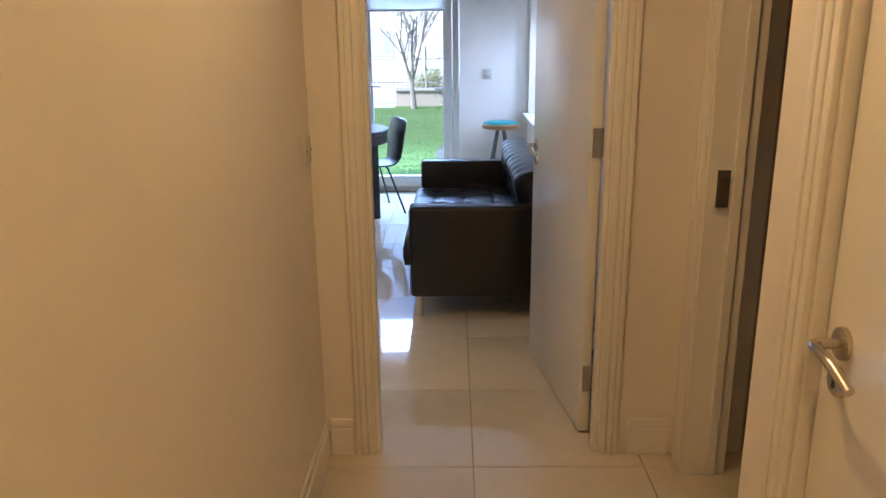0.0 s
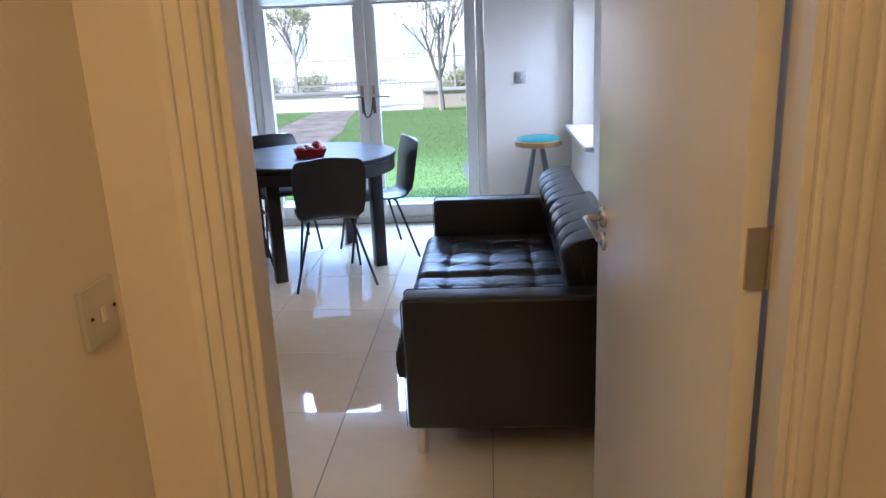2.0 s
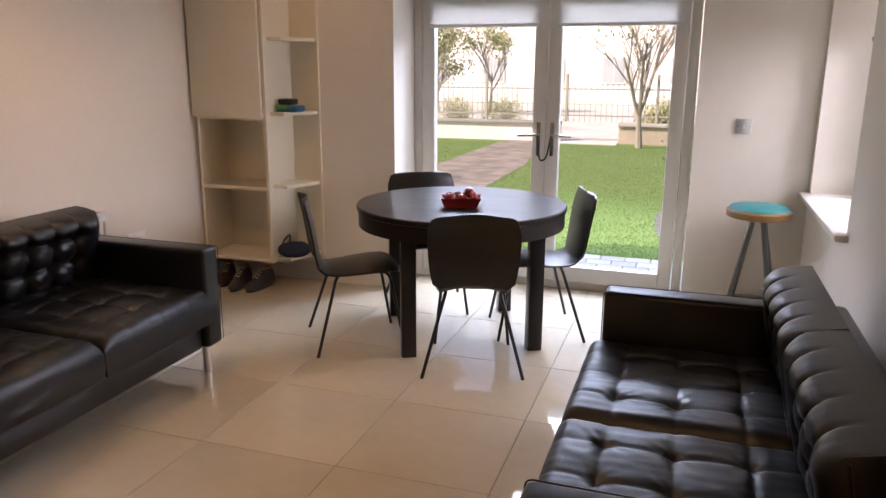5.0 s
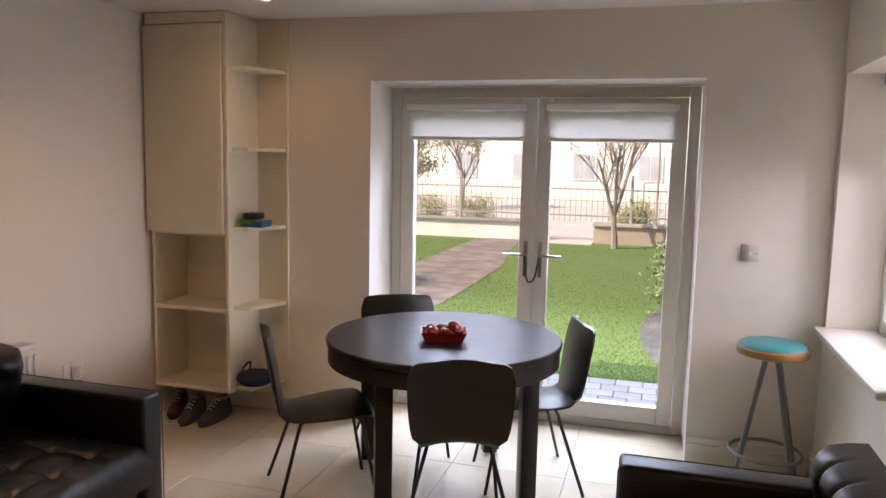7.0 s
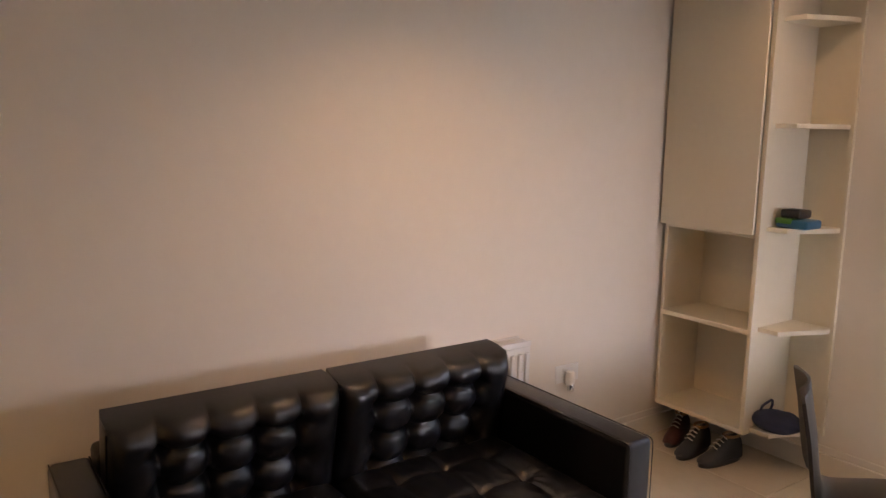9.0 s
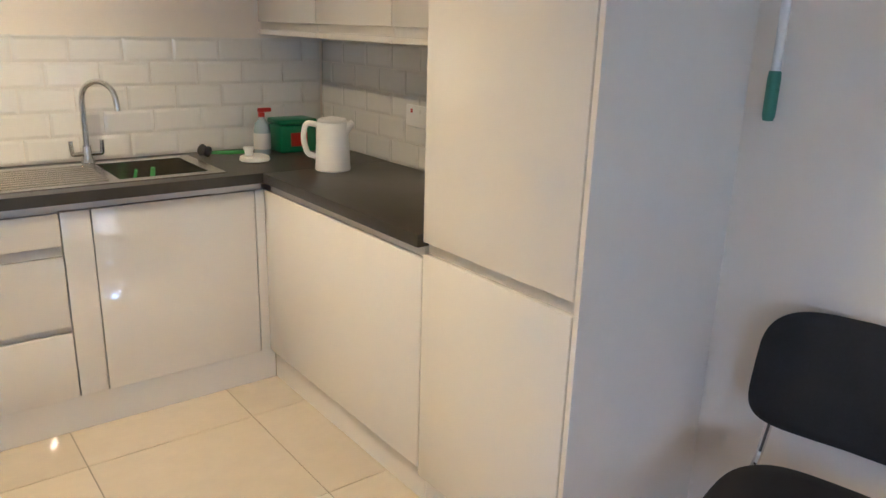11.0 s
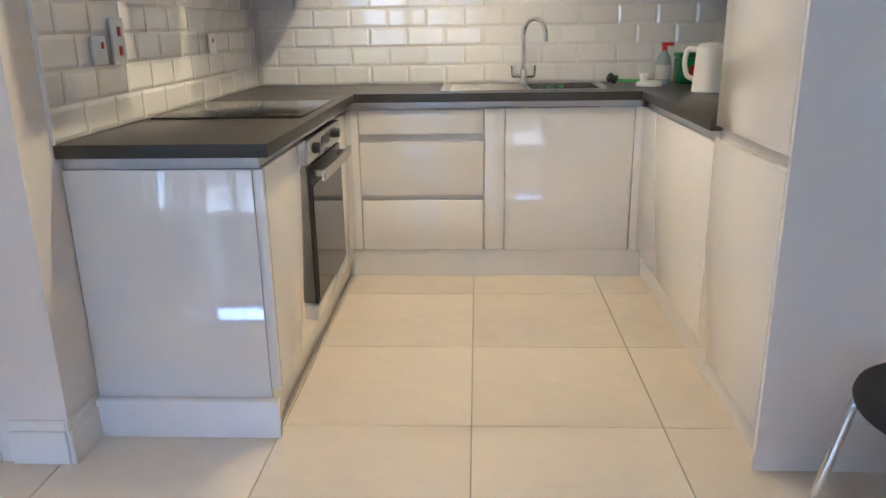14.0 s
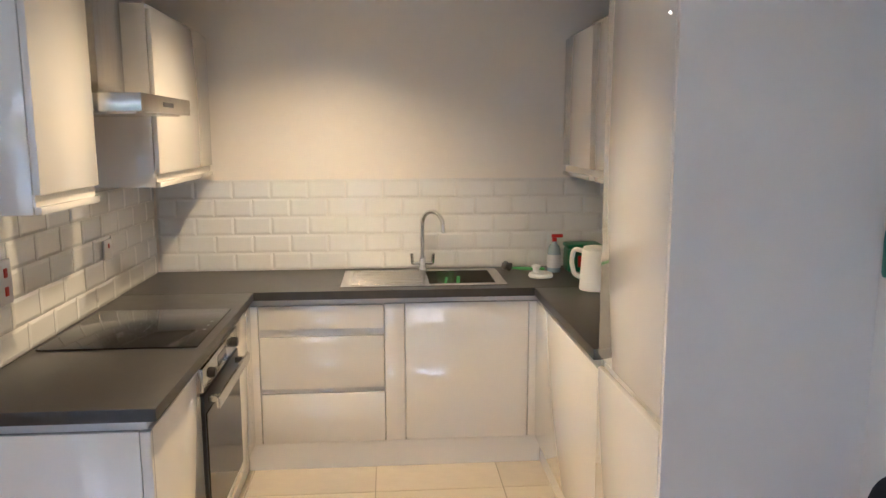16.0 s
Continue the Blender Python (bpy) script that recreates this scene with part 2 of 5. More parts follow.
structure("wall_south", boxes((-0.475, -0.22, YD0, YD1, -0.03, CEIL), (0.64, XR, YD0, YD1, -0.03, CEIL), (-0.22, 0.64, YD0, YD1, 2.06, CEIL), (XR, 1.13, YD0, YD1, -0.03, CEIL)), M_WALL, "cream wall between hall and living room", "wall")
structure("wall_partition", boxes((-0.475, -0.37, -1.2, YD0, -0.03, CEIL)), M_WALL, "plain painted wall between hall and kitchen", "wall")
structure("wall_kitchen", boxes((XL, -0.475, KB - 0.15, KB, -0.03, CEIL)), M_WALL, "painted kitchen wall above a tiled splashback", "wall")
for row in ((0.88, 1.02, 2.46, YD0, -0.03, CEIL), (0.88, 1.02, 1.46, 2.46, 2.06, CEIL), (0.66, 1.02, 1.31, 1.46, -0.03, CEIL),
            (0.66, 0.80, 0.42, 1.31, 2.06, CEIL), (0.66, 0.80, -1.2, 0.42, -0.03, CEIL), (0.80, 1.02, -1.2, 1.31, 2.06, CEIL)):
    structure("wall_hall_east", boxes(row), M_WALL, "warm-lit hall wall beside a door opening", "wall")
structure("wall_hall_end", boxes((-0.475, 1.02, -1.35, -1.2, -0.03, CEIL)), M_WALL, "plain hall end wall", "wall")
# store walls, their dimness painted in
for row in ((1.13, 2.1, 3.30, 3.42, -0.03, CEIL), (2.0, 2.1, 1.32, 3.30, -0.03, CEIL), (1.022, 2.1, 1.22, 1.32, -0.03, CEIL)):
    structure("wall_store", boxes(row), M_STORESHADE, "unlit storage room wall", "wall")
structure("ceiling", boxes((XL - 0.2, 2.1, -1.35, 7.55, CEIL, CEIL + 0.12)), M_CEIL, "plain white ceiling", "ceiling")
structure("floor_base", boxes((XL - 0.2, 2.1, -1.35, 7.55, -0.06, -0.004)), M_GROUT, "tile bed with grey-brown joints", "floor")

# kitchen stub panel beside the tall unit
structure("wall_nib", boxes((XL, -2.435, 2.687, 2.702, 0, CEIL)), M_WALL, "pale painted end panel beside the tall fridge unit", "wall")


def skirting(name, x0, x1, y0, y1, side):
    """A skirting board with a stepped top against a wall; side names the face that shows."""
    dx = {"+x": (0, 1), "-x": (1, 0)}.get(side)
    t0, t1 = 0.016, 0.009
    bm = bmesh.new()
    for z0, z1, t in ((0.0, 0.105, t0), (0.105, 0.14, t1)):
        if side == "+y":
            box(bm, x0, x1, y0, y0 + t, z0, z1, 0.003, 1)
        elif side == "-y":
            box(bm, x0, x1, y0 - t, y0, z0, z1, 0.003, 1)
        elif side == "+x":
            box(bm, x0, x0 + t, y0, y1, z0, z1, 0.003, 1)
        else:
            box(bm, x0 - t, x0, y0, y1, z0, z1, 0.003, 1)
    return structure(name, bm, M_TRIM, "white painted skirting board", "skirting")


skirting("baseboard", -0.37, 0, -1.2, YD0 - 0.017, "+x")
skirting("baseboard", -0.352, -0.27, YD0, 0, "-y")
skirting("baseboard", 0.72, 0.862, YD0, 0, "-y")
skirting("baseboard", XL, 0, 2.75, YF, "+x")
skirting("baseboard", XL + 0.02, -1.70, YF, 0, "-y")
skirting("baseboard", 0.15, XR - 0.02, YF, 0, "-y")
skirting("baseboard", XR, 0, YD1, YF, "-x")
skirting("baseboard", -0.47, -0.30, YD1, 0, "+y")
skirting("baseboard", 0.72, XR - 0.02, YD1, 0, "+y")
skirting("baseboard", -0.475, 0, 2.548, YD1 + 0.016, "-x")


def architrave(name, a, b, wall, side, axis):
    """A moulded door surround: three stepped bands on each leg and the head. axis 'x': opening runs along x in the plane y = wall."""
    bm = bmesh.new()
    w, top = 0.07, 2.06
    for inner, outer, t in ((0.008, 0.03, 0.014), (0.03, 0.052, 0.017), (0.052, w, 0.0205)):
        rows = ((a - outer, a - inner, 0, top + outer), (b + inner, b + outer, 0, top + outer), (a - inner, b + inner, top + inner, top + outer))
        for u0, u1, z0, z1 in rows:
            v0, v1 = sorted((wall, wall + side * t))
            if axis == "x":
                box(bm, u0, u1, v0, v1, z0, z1, 0.004, 2)
            else:
                box(bm, v0, v1, u0, u1, z0, z1, 0.004, 2)
    return structure(name, bm, M_TRIM, "white moulded architrave round a doorway", "trim")


def lining(name, label, rows):
    """A door lining: each jamb, head and stop a part of it."""
    base = tagged(new(name), label, "trim", kind="structure")
    PLACED[base] = Matrix.Identity(4)
    for kind, row in rows:
        part(kind, boxes(row, bevel=0.002, seg=1), M_TRIM, base)


architrave("trim_1", -0.19, 0.61, YD0, -1, "x")
architrave("trim_2", -0.19, 0.61, YD1, 1, "x")
architrave("trim_3", 1.54, 2.43, 0.88, -1, "y")
architrave("trim_4", 0.46, 1.26, 0.66, -1, "y")
Y0, Y1 = YD0 - 0.002, YD1 + 0.002
lining("door_lining_1", "white door lining with stops", (("jamb", (-0.22, -0.19, Y0, Y1, 0, 2.06)), ("jamb", (0.61, 0.64, Y0, Y1, 0, 2.06)), ("head", (-0.19, 0.61, Y0, Y1, 2.03, 2.06)),
       ("stop", (-0.19, -0.175, YD0 + 0.01, YD0 + 0.06, 0, 2.03)), ("stop", (0.595, 0.61, YD0 + 0.01, YD0 + 0.06, 0, 2.03))))
lining("door_lining_2", "white lining of the store doorway", (("jamb", (0.878, 1.022, 2.43, 2.46, 0, 2.06)), ("jamb", (0.878, 1.022, 1.462, 1.54, 0, 2.06)), ("head", (0.878, 1.022, 1.54, 2.43, 2.03, 2.06)), ("stop", (0.955, 0.985, 2.415, 2.43, 0, 2.03))))
lining("door_lining_3", "white door lining", (("jamb", (0.658, 0.80, 1.26, 1.31, 0, 2.06)), ("jamb", (0.658, 0.80, 0.42, 0.46, 0, 2.06)), ("head", (0.658, 0.80, 0.46, 1.26, 2.03, 2.06))))


def lever(parent, m, side):
    """A lever handle on a round rose with a keyhole plate under it; local x along the leaf towards its hinges, y out of the face."""
    def put(bm):
        bmesh.ops.transform(bm, matrix=m, verts=bm.verts)
        return bm
    rose = lathe([(0, 0.010), (0.020, 0.010), (0.025, 0.007), (0.026, 0)], 24)
    bmesh.ops.rotate(rose, matrix=Matrix.Rotation(radians(-90), 3, "X"), verts=rose.verts)
    handle = part("handle", put(rose), M_NICKEL, parent, "satin nickel lever handle")
    arm = tube(bend([(0, 0.008, 0), (0, 0.052, 0.002), (0.06, 0.055, 0.004), (0.118, 0.050, -0.022)], 0.025), 0.0085, 12)
    part("lever", put(arm), M_NICKEL, handle)
    plate = lathe([(0, 0.008), (0.020, 0.008), (0.024, 0.005), (0.025, 0)], 24, at=(0, 0, 0))
    bmesh.ops.rotate(plate, matrix=Matrix.Rotation(radians(-90), 3, "X"), verts=plate.verts)
    bmesh.ops.translate(plate, vec=(0, 0, -0.062), verts=plate.verts)
    esc = part("escutcheon", put(plate), M_NICKEL, parent)
    part("keyhole", put(boxes((-0.003, 0.003, 0.007, 0.0095, -0.072, -0.054))), M_BLKMETAL, esc)


def leaf(name, hinge, angle, width, swing, label, faces=(1, -1), hinges=()):
    """A flush door leaf. hinge: foot of its hinge line; angle: way of the leaf from there; swing: which side is thick."""
    base = thing(name, (*hinge, 0.006), label, "door", rz=angle)
    base["kind"] = "structure"
    m = PLACED[base]
    part("leaf", boxes((0.002, width, *sorted((0, swing * 0.042)), 0.0, 2.015), bevel=0.003), M_DOOR, base, local=True)
    for f in faces:
        y = max(0, swing * 0.042) if f > 0 else min(0, swing * 0.042)
        lever(base, m @ pose(width - 0.055, y, 1.0) @ Matrix.Diagonal((-1, f, 1, 1)), f)
    for z in hinges:
        part("hinge", boxes((-0.004, 0.0035, *sorted((0, swing * 0.034)), z - 0.05, z + 0.05)), M_NICKEL, base, "steel butt hinge", local=True)
        part("hinge_pin", tube([(-0.004, -swing * 0.004, z - 0.05), (-0.004, -swing * 0.004, z + 0.05)], 0.006, 8), M_NICKEL, base, local=True)
    return base


leaf("door_1", (0.607, YD1 + 0.015), 98.5, 0.765, 1, "white flush door standing open into the living room", hinges=(0.22, 1.10, 1.85))
leaf("door_2", (0.722, 0.465), 90.0, 0.79, 1, "closed white flush door with a satin lever handle", faces=(1,))
M_BRASS = material("worn_brass", (0.42, 0.27, 0.09), 0.35, metal=1.0, vary=0.15, scale=20)
strike = thing("strike_plate", (0.925, 2.43, 1.0), "brushed steel strike plate set in the door lining", "strike plate")
part("plate", boxes((0.903, 0.942, 2.411, 2.4145, 0.945, 1.06)), M_NICKEL, strike)
part("latch_hole", boxes((0.915, 0.930, 2.4095, 2.411, 0.99, 1.035)), M_BRASS, strike, "brass latch keep")

# ---- french doors and window ----
GX0, GX1, GY = -1.695, 0.145, 7.52
fd = thing("door_3", (-0.775, GY, 0), "white PVC glazed double doors with a lock cord on the handles", "glazed doors")
fd["kind"] = "structure"
part("outer_frame", boxes((GX0, GX0 + 0.06, GY - 0.035, GY + 0.035, 0, 2.04), (GX1 - 0.06, GX1, GY - 0.035, GY + 0.035, 0, 2.04), (GX0 + 0.06, GX1 - 0.06, GY - 0.035, GY + 0.035, 1.98, 2.04), (GX0 + 0.06, GX1 - 0.06, GY - 0.035, GY + 0.035, 0, 0.05), bevel=0.006), M_FRAME, fd)
MID = -0.775
for s0, s1, hx, sg in ((GX0 + 0.065, MID - 0.003, MID - 0.045, -1), (MID + 0.003, GX1 - 0.065, MID + 0.045, 1)):
    sash = part("sash", boxes((s0, s0 + 0.085, GY - 0.05, GY + 0.02, 0.055, 1.975), (s1 - 0.085, s1, GY - 0.05, GY + 0.02, 0.055, 1.975), (s0 + 0.085, s1 - 0.085, GY - 0.05, GY + 0.02, 1.885, 1.975), (s0 + 0.085, s1 - 0.085, GY - 0.05, GY + 0.02, 0.055, 0.16), bevel=0.008), M_FRAME, fd)
    pane = part("pane", boxes((s0 + 0.08, s1 - 0.08, GY - 0.012, GY + 0.008, 0.155, 1.89)), M_GLASS, sash)
    pane.visible_shadow = False
    part("backplate", boxes((hx - 0.013, hx + 0.013, GY - 0.060, GY - 0.05, 0.90, 1.12), bevel=0.004), M_NICKEL, sash)
    part("handle", tube(bend([(hx, GY - 0.058, 1.04), (hx, GY - 0.105, 1.04), (hx + sg * 0.13, GY - 0.105, 1.035)], 0.02), 0.010, 10), M_NICKEL, sash, "satin lever handle")
    b0, b1 = s0 + 0.05, s1 - 0.05
    blind = thing("roller_blind", ((b0 + b1) / 2, GY - 0.06, 1.6), "cream roller blind drawn a little way down", "blind", "blinds on the glazed doors")
    part("cassette", boxes((b0, b1, GY - 0.115, GY - 0.052, 1.895, 1.94), bevel=0.012), M_PVC, blind)
    part("fabric", boxes((b0 + 0.01, b1 - 0.01, GY - 0.066, GY - 0.063, 1.735, 1.91)), M_FABRIC, blind)
    part("bottom_bar", boxes((b0 + 0.008, b1 - 0.008, GY - 0.074, GY - 0.056, 1.72, 1.742), bevel=0.005), M_PVC, blind)
cord = [(MID - 0.045, GY - 0.10, 1.03)]
for k in range(1, 12):
    f = k / 12
    cord.append((MID - 0.045 + 0.09 * f, GY - 0.115, 1.03 - 0.17 * math.sin(math.pi * f) - 0.02 * math.sin(9 * f)))
cord.append((MID + 0.045, GY - 0.10, 1.03))
solo("lock_cord", tube(cord, 0.006, 8), M_BLKMETAL, "dark cable looped between the two door handles", "cable")
win = thing("window_1", (XR + 0.25, 6.52, 0.8), "white framed side window with a blind", "window")
win["kind"] = "structure"
WX = XR + 0.26
part("window_frame", boxes((WX - 0.03, WX + 0.04, 5.98, 6.05, 0.80, 2.05), (WX - 0.03, WX + 0.04, 6.99, 7.06, 0.80, 2.05), (WX - 0.03, WX + 0.04, 6.05, 6.99, 0.80, 0.87), (WX - 0.03, WX + 0.04, 6.05, 6.99, 1.98, 2.05), bevel=0.008), M_PVC, win)
wp = part("pane", boxes((WX - 0.004, WX + 0.012, 6.04, 7.0, 0.86, 1.99)), M_GLASS, win)
wp.visible_shadow = False
part("window_sill", boxes((XR - 0.055, WX - 0.03, 5.93, 7.10, 0.775, 0.805), bevel=0.008), M_STONE_SILL, win, "white window board")
wb = thing("window_blind", (XR + 0.18, 6.52, 1.75), "cream roller blind rolled most of the way up", "blind")
part("cassette", boxes((XR + 0.15, XR + 0.21, 6.02, 7.02, 1.99, 2.04), bevel=0.012), M_PVC, wb)
part("fabric", boxes((XR + 0.195, XR + 0.198, 6.03, 7.01, 1.62, 2.0)), M_FABRIC, wb)
part("bottom_bar", boxes((XR + 0.188, XR + 0.204, 6.03, 7.01, 1.605, 1.628), bevel=0.005), M_PVC, wb)

# ---- kitchen ----
XT, YT = -0.475, KB                      # wall faces of the left run and the back run
FL, FB, FR = -1.055, 1.02, -2.435        # door faces: left run, back run, right run
TOP = 0.91


def front(name, x0, x1, y0, y1, z0, z1, parent, label="", mat=None):
    return part(name, boxes((x0, x1, y0, y1, z0, z1), bevel=0.003), mat or M_GLOSS, parent, label)


worktop = thing("worktop", (-1.8, 0.8, TOP - 0.04), "dark grey-brown laminate worktop running round three sides", "worktop")
SX0, SX1, SY0, SY1 = -2.29, -1.49, 0.565, 0.985
part("left_run", boxes((FL - 0.027, XT, FB + 0.04, 2.545, TOP - 0.04, TOP), bevel=0.004), M_WORKTOP, worktop)
for row in ((SX1, XT, YT, FB + 0.04), (XL, SX0, YT, FB + 0.04), (SX0, SX1, YT, SY0), (SX0, SX1, SY1, FB + 0.04)):
    part("back_run", boxes((*row, TOP - 0.04, TOP)), M_WORKTOP, worktop)
part("right_run", boxes((XL, FR + 0.018, FB + 0.04, 2.098, TOP - 0.04, TOP), bevel=0.004), M_WORKTOP, worktop)


def unit(name, label, group="base units"):
    return thing(name, (0, 0, 0.14), label, "kitchen unit", group)


# back run: drawers, filler, sink cupboard
u = unit("drawer_unit", "white gloss kitchen unit with three drawers")
part("carcass", boxes((-1.69, -1.03, YT + 0.01, FB - 0.022, 0.145, 0.865)), M_CARCASS, u)
for z0, z1 in ((0.716, 0.832), (0.418, 0.678), (0.140, 0.392)):
    front("drawer_front", -1.688, -1.092, FB - 0.02, FB, z0, z1, u)
part("pull_channel", boxes((-1.688, -1.092, FB - 0.035, FB - 0.021, 0.678, 0.716)), M_PULL, u)
part("pull_channel", boxes((-1.688, -1.092, FB - 0.035, FB - 0.021, 0.392, 0.418)), M_PULL, u)
front("corner_post", -1.088, FL + 0.018, FB - 0.02, FB, 0.140, 0.832, u)
u = unit("sink_unit", "white gloss cupboard under the sink")
part("carcass", boxes((-2.43, -1.695, YT + 0.01, FB - 0.022, 0.145, 0.72)), M_CARCASS, u)
front("filler_panel", -1.788, -1.692, FB - 0.02, FB, 0.140, 0.835, u)
front("cupboard_door", -2.396, -1.792, FB - 0.02, FB, 0.140, 0.835, u)
front("corner_post", FR - 0.02, -2.400, FB - 0.02, FB, 0.140, 0.835, u)
part("pull_rail", boxes((FR + 0.004, -1.035, FB - 0.03, FB - 0.012, 0.838, 0.868)), M_PULL, u)
# left run: end panel, cupboard, oven housing
u = unit("end_unit", "white gloss end unit of the hob run")
part("carcass", boxes((FL + 0.022, XT - 0.003, 1.98, 2.50, 0.145, 0.865)), M_CARCASS, u)
part("end_panel", boxes((FL + 0.03, XT - 0.004, 2.505, 2.525, 0.0, 0.835), bevel=0.002), M_GLOSS, u)
part("plinth_board", boxes((FL + 0.002, XT - 0.004, 2.527, 2.56, 0.0, 0.125), bevel=0.003), M_GLOSS, u)
front("corner_strip", FL - 0.002, FL + 0.028, 2.503, 2.525, 0.147, 0.835, u)
front("cupboard_door", FL, FL + 0.02, 1.985, 2.50, 0.147, 0.835, u)
part("pull_rail", boxes((FL + 0.012, XT - 0.004, 2.49, 2.51, 0.838, 0.868), (FL + 0.012, FL + 0.03, FB + 0.05, 2.49, 0.838, 0.868)), M_PULL, u)
u = unit("corner_unit", "white gloss corner unit beside the oven")
front("corner_panel", FL, FL + 0.02, FB + 0.002, 1.36, 0.147, 0.835, u)
part("carcass", boxes((FL + 0.022, XT - 0.003, FB - 0.01, 1.355, 0.145, 0.865)), M_CARCASS, u)
oven = thing("oven", (FL, 1.67, 0.15), "built-in stainless steel oven with dark glass door", "oven")
part("body", boxes((FL + 0.02, XT - 0.01, 1.368, 1.975, 0.15, 0.83)), M_BLKMETAL, oven)
front("control_panel", FL - 0.008, FL + 0.02, 1.372, 1.968, 0.745, 0.832, oven, "brushed steel control panel", M_STEEL)
front("door_frame", FL - 0.008, FL + 0.02, 1.372, 1.968, 0.215, 0.735, oven, "", M_BLKMETAL)
part("door_glass", boxes((FL - 0.012, FL - 0.008, 1.385, 1.955, 0.225, 0.665), bevel=0.001, seg=1), M_GLASSBLK, oven, "dark tinted glass")
handle = part("handle", boxes((FL - 0.060, FL - 0.046, 1.385, 1.955, 0.682, 0.722), bevel=0.003), M_STEEL, oven, "flat brushed steel bar handle")
for hy in (1.43, 1.90):
    part("bracket", boxes((FL - 0.046, FL - 0.008, hy - 0.012, hy + 0.012, 0.690, 0.714), bevel=0.002, seg=1), M_STEEL, handle)
front("bottom_trim", FL - 0.004, FL + 0.02, 1.372, 1.968, 0.15, 0.205, oven, "", M_GLOSS)
for ky in (1.47, 1.87):
    kb = lathe([(0, 0.022), (0.017, 0.022), (0.019, 0.018), (0.021, 0)], 20)
    bmesh.ops.transform(kb, matrix=pose(FL - 0.008, ky, 0.79, 0, -90, 0), verts=kb.verts)
    part("knob", kb, M_BLKMETAL, oven)
part("display", boxes((FL - 0.010, FL - 0.008, 1.60, 1.74, 0.77, 0.81)), M_GLASSBLK, oven)
# right run
u = unit("dishwasher_unit", "white gloss integrated appliance front")
part("carcass", boxes((XL + 0.003, FR - 0.022, FB + 0.045, 2.095, 0.145, 0.865)), M_CARCASS, u)
front("door_panel", FR - 0.02, FR, FB + 0.002, 2.096, 0.140, 0.835, u)
part("pull_rail", boxes((FR - 0.03, FR - 0.012, FB + 0.045, 2.095, 0.838, 0.868)), M_PULL, u)
u = thing("tall_unit", (-2.7, 2.43, 0), "tall white gloss housing for a built-in fridge freezer", "kitchen unit")
part("carcass", boxes((XL + 0.003, FR - 0.022, 2.100, 2.685, 0.10, 2.18), bevel=0.002), M_CARCASS, u)
front("upper_door", FR - 0.02, FR + 0.002, 2.103, 2.682, 0.888, 2.175, u)
front("lower_door", FR - 0.02, FR + 0.002, 2.103, 2.682, 0.118, 0.852, u)
part("pull_channel", boxes((FR - 0.03, FR - 0.021, 2.103, 2.682, 0.852, 0.888)), M_PULL, u)
part("plinth", boxes((FR - 0.05, FR - 0.035, 2.100, 2.685, 0, 0.12)), M_GLOSS, u)
for nm, rows in (("plinth_back", (-2.466, -1.017, FB - 0.027, FB - 0.012, 0, 0.137)), ("plinth_left", (-1.017, -1.002, FB - 0.012, 2.50, 0, 0.143)), ("plinth_right", (-2.482, -2.467, FB - 0.012, 2.100, 0, 0.137))):
    structure(nm, boxes(rows, bevel=0.002, seg=1), M_GLOSS, "white gloss plinth under the kitchen units", "plinth")


# wall cupboards
def wall_unit(x0, x1, y0, y1, z0, z1, face, label):
    t = thing("wall_cupboard", ((x0 + x1) / 2, (y0 + y1) / 2, z0), label, "kitchen unit", "wall cupboards")
    d = 0.02
    if face == "-x":
        part("carcass", boxes((x0 + d + 0.002, x1, y0, y1, z0, z1), bevel=0.002), M_GLOSS, t)
        n = 1
        for k in range(n):
            a, b = y0 + (y1 - y0) * k / n + 0.002, y0 + (y1 - y0) * (k + 1) / n - 0.002
            front("cupboard_door", x0, x0 + d, a, b, z0 + 0.055, z1 - 0.02, t)
            part("pull_channel", boxes((x0 + d - 0.005, x0 + d + 0.002, a, b, z0 + 0.022, z0 + 0.055)), M_PULL, t)
            part("bottom_lip", boxes((x0, x0 + d, a, b, z0, z0 + 0.022), bevel=0.003), M_GLOSS, t)
    else:
        part("carcass", boxes((x0, x1 - d - 0.002, y0, y1, z0, z1), bevel=0.002), M_GLOSS, t)
        n = max(1, round((y1 - y0) / 0.55))
        for k in range(n):
            a, b = y0 + (y1 - y0) * k / n + 0.002, y0 + (y1 - y0) * (k + 1) / n - 0.002
            front("cupboard_door", x1 - d, x1, a, b, z0 + 0.055, z1 - 0.02, t)
            part("pull_channel", boxes((x1 - d - 0.002, x1 - d + 0.005, a, b, z0 + 0.022, z0 + 0.055)), M_PULL, t)
            part("bottom_lip", boxes((x1 - d, x1, a, b, z0, z0 + 0.022), bevel=0.003), M_GLOSS, t)


wall_unit(-0.79, XT - 0.002, 2.05, 2.46, 1.43, 2.16, "-x", "narrow white gloss wall cupboard at the end of the run")
wall_unit(-0.79, XT - 0.002, YT + 0.003, 1.40, 1.43, 2.16, "-x", "white gloss wall cupboard beside the cooker hood")
wall_unit(XL + 0.002, -2.68, YT + 0.003, 2.095, 1.42, 2.16, "+x", "white gloss wall cupboard over the kettle")

hood = thing("cooker_hood", (-0.7, 1.70, 1.70), "stainless steel chimney cooker hood", "cooker hood")
part("canopy", boxes((-0.93, XT - 0.003, 1.42, 2.02, 1.72, 1.78), bevel=0.003), M_STEEL, hood)
part("chimney", boxes((-0.74, XT - 0.003, 1.60, 1.86, 1.78, CEIL - 0.002), bevel=0.003), M_STEEL, hood)
part("filter", boxes((-0.90, XT - 0.05, 1.46, 1.98, 1.714, 1.72)), M_NICKEL, hood)
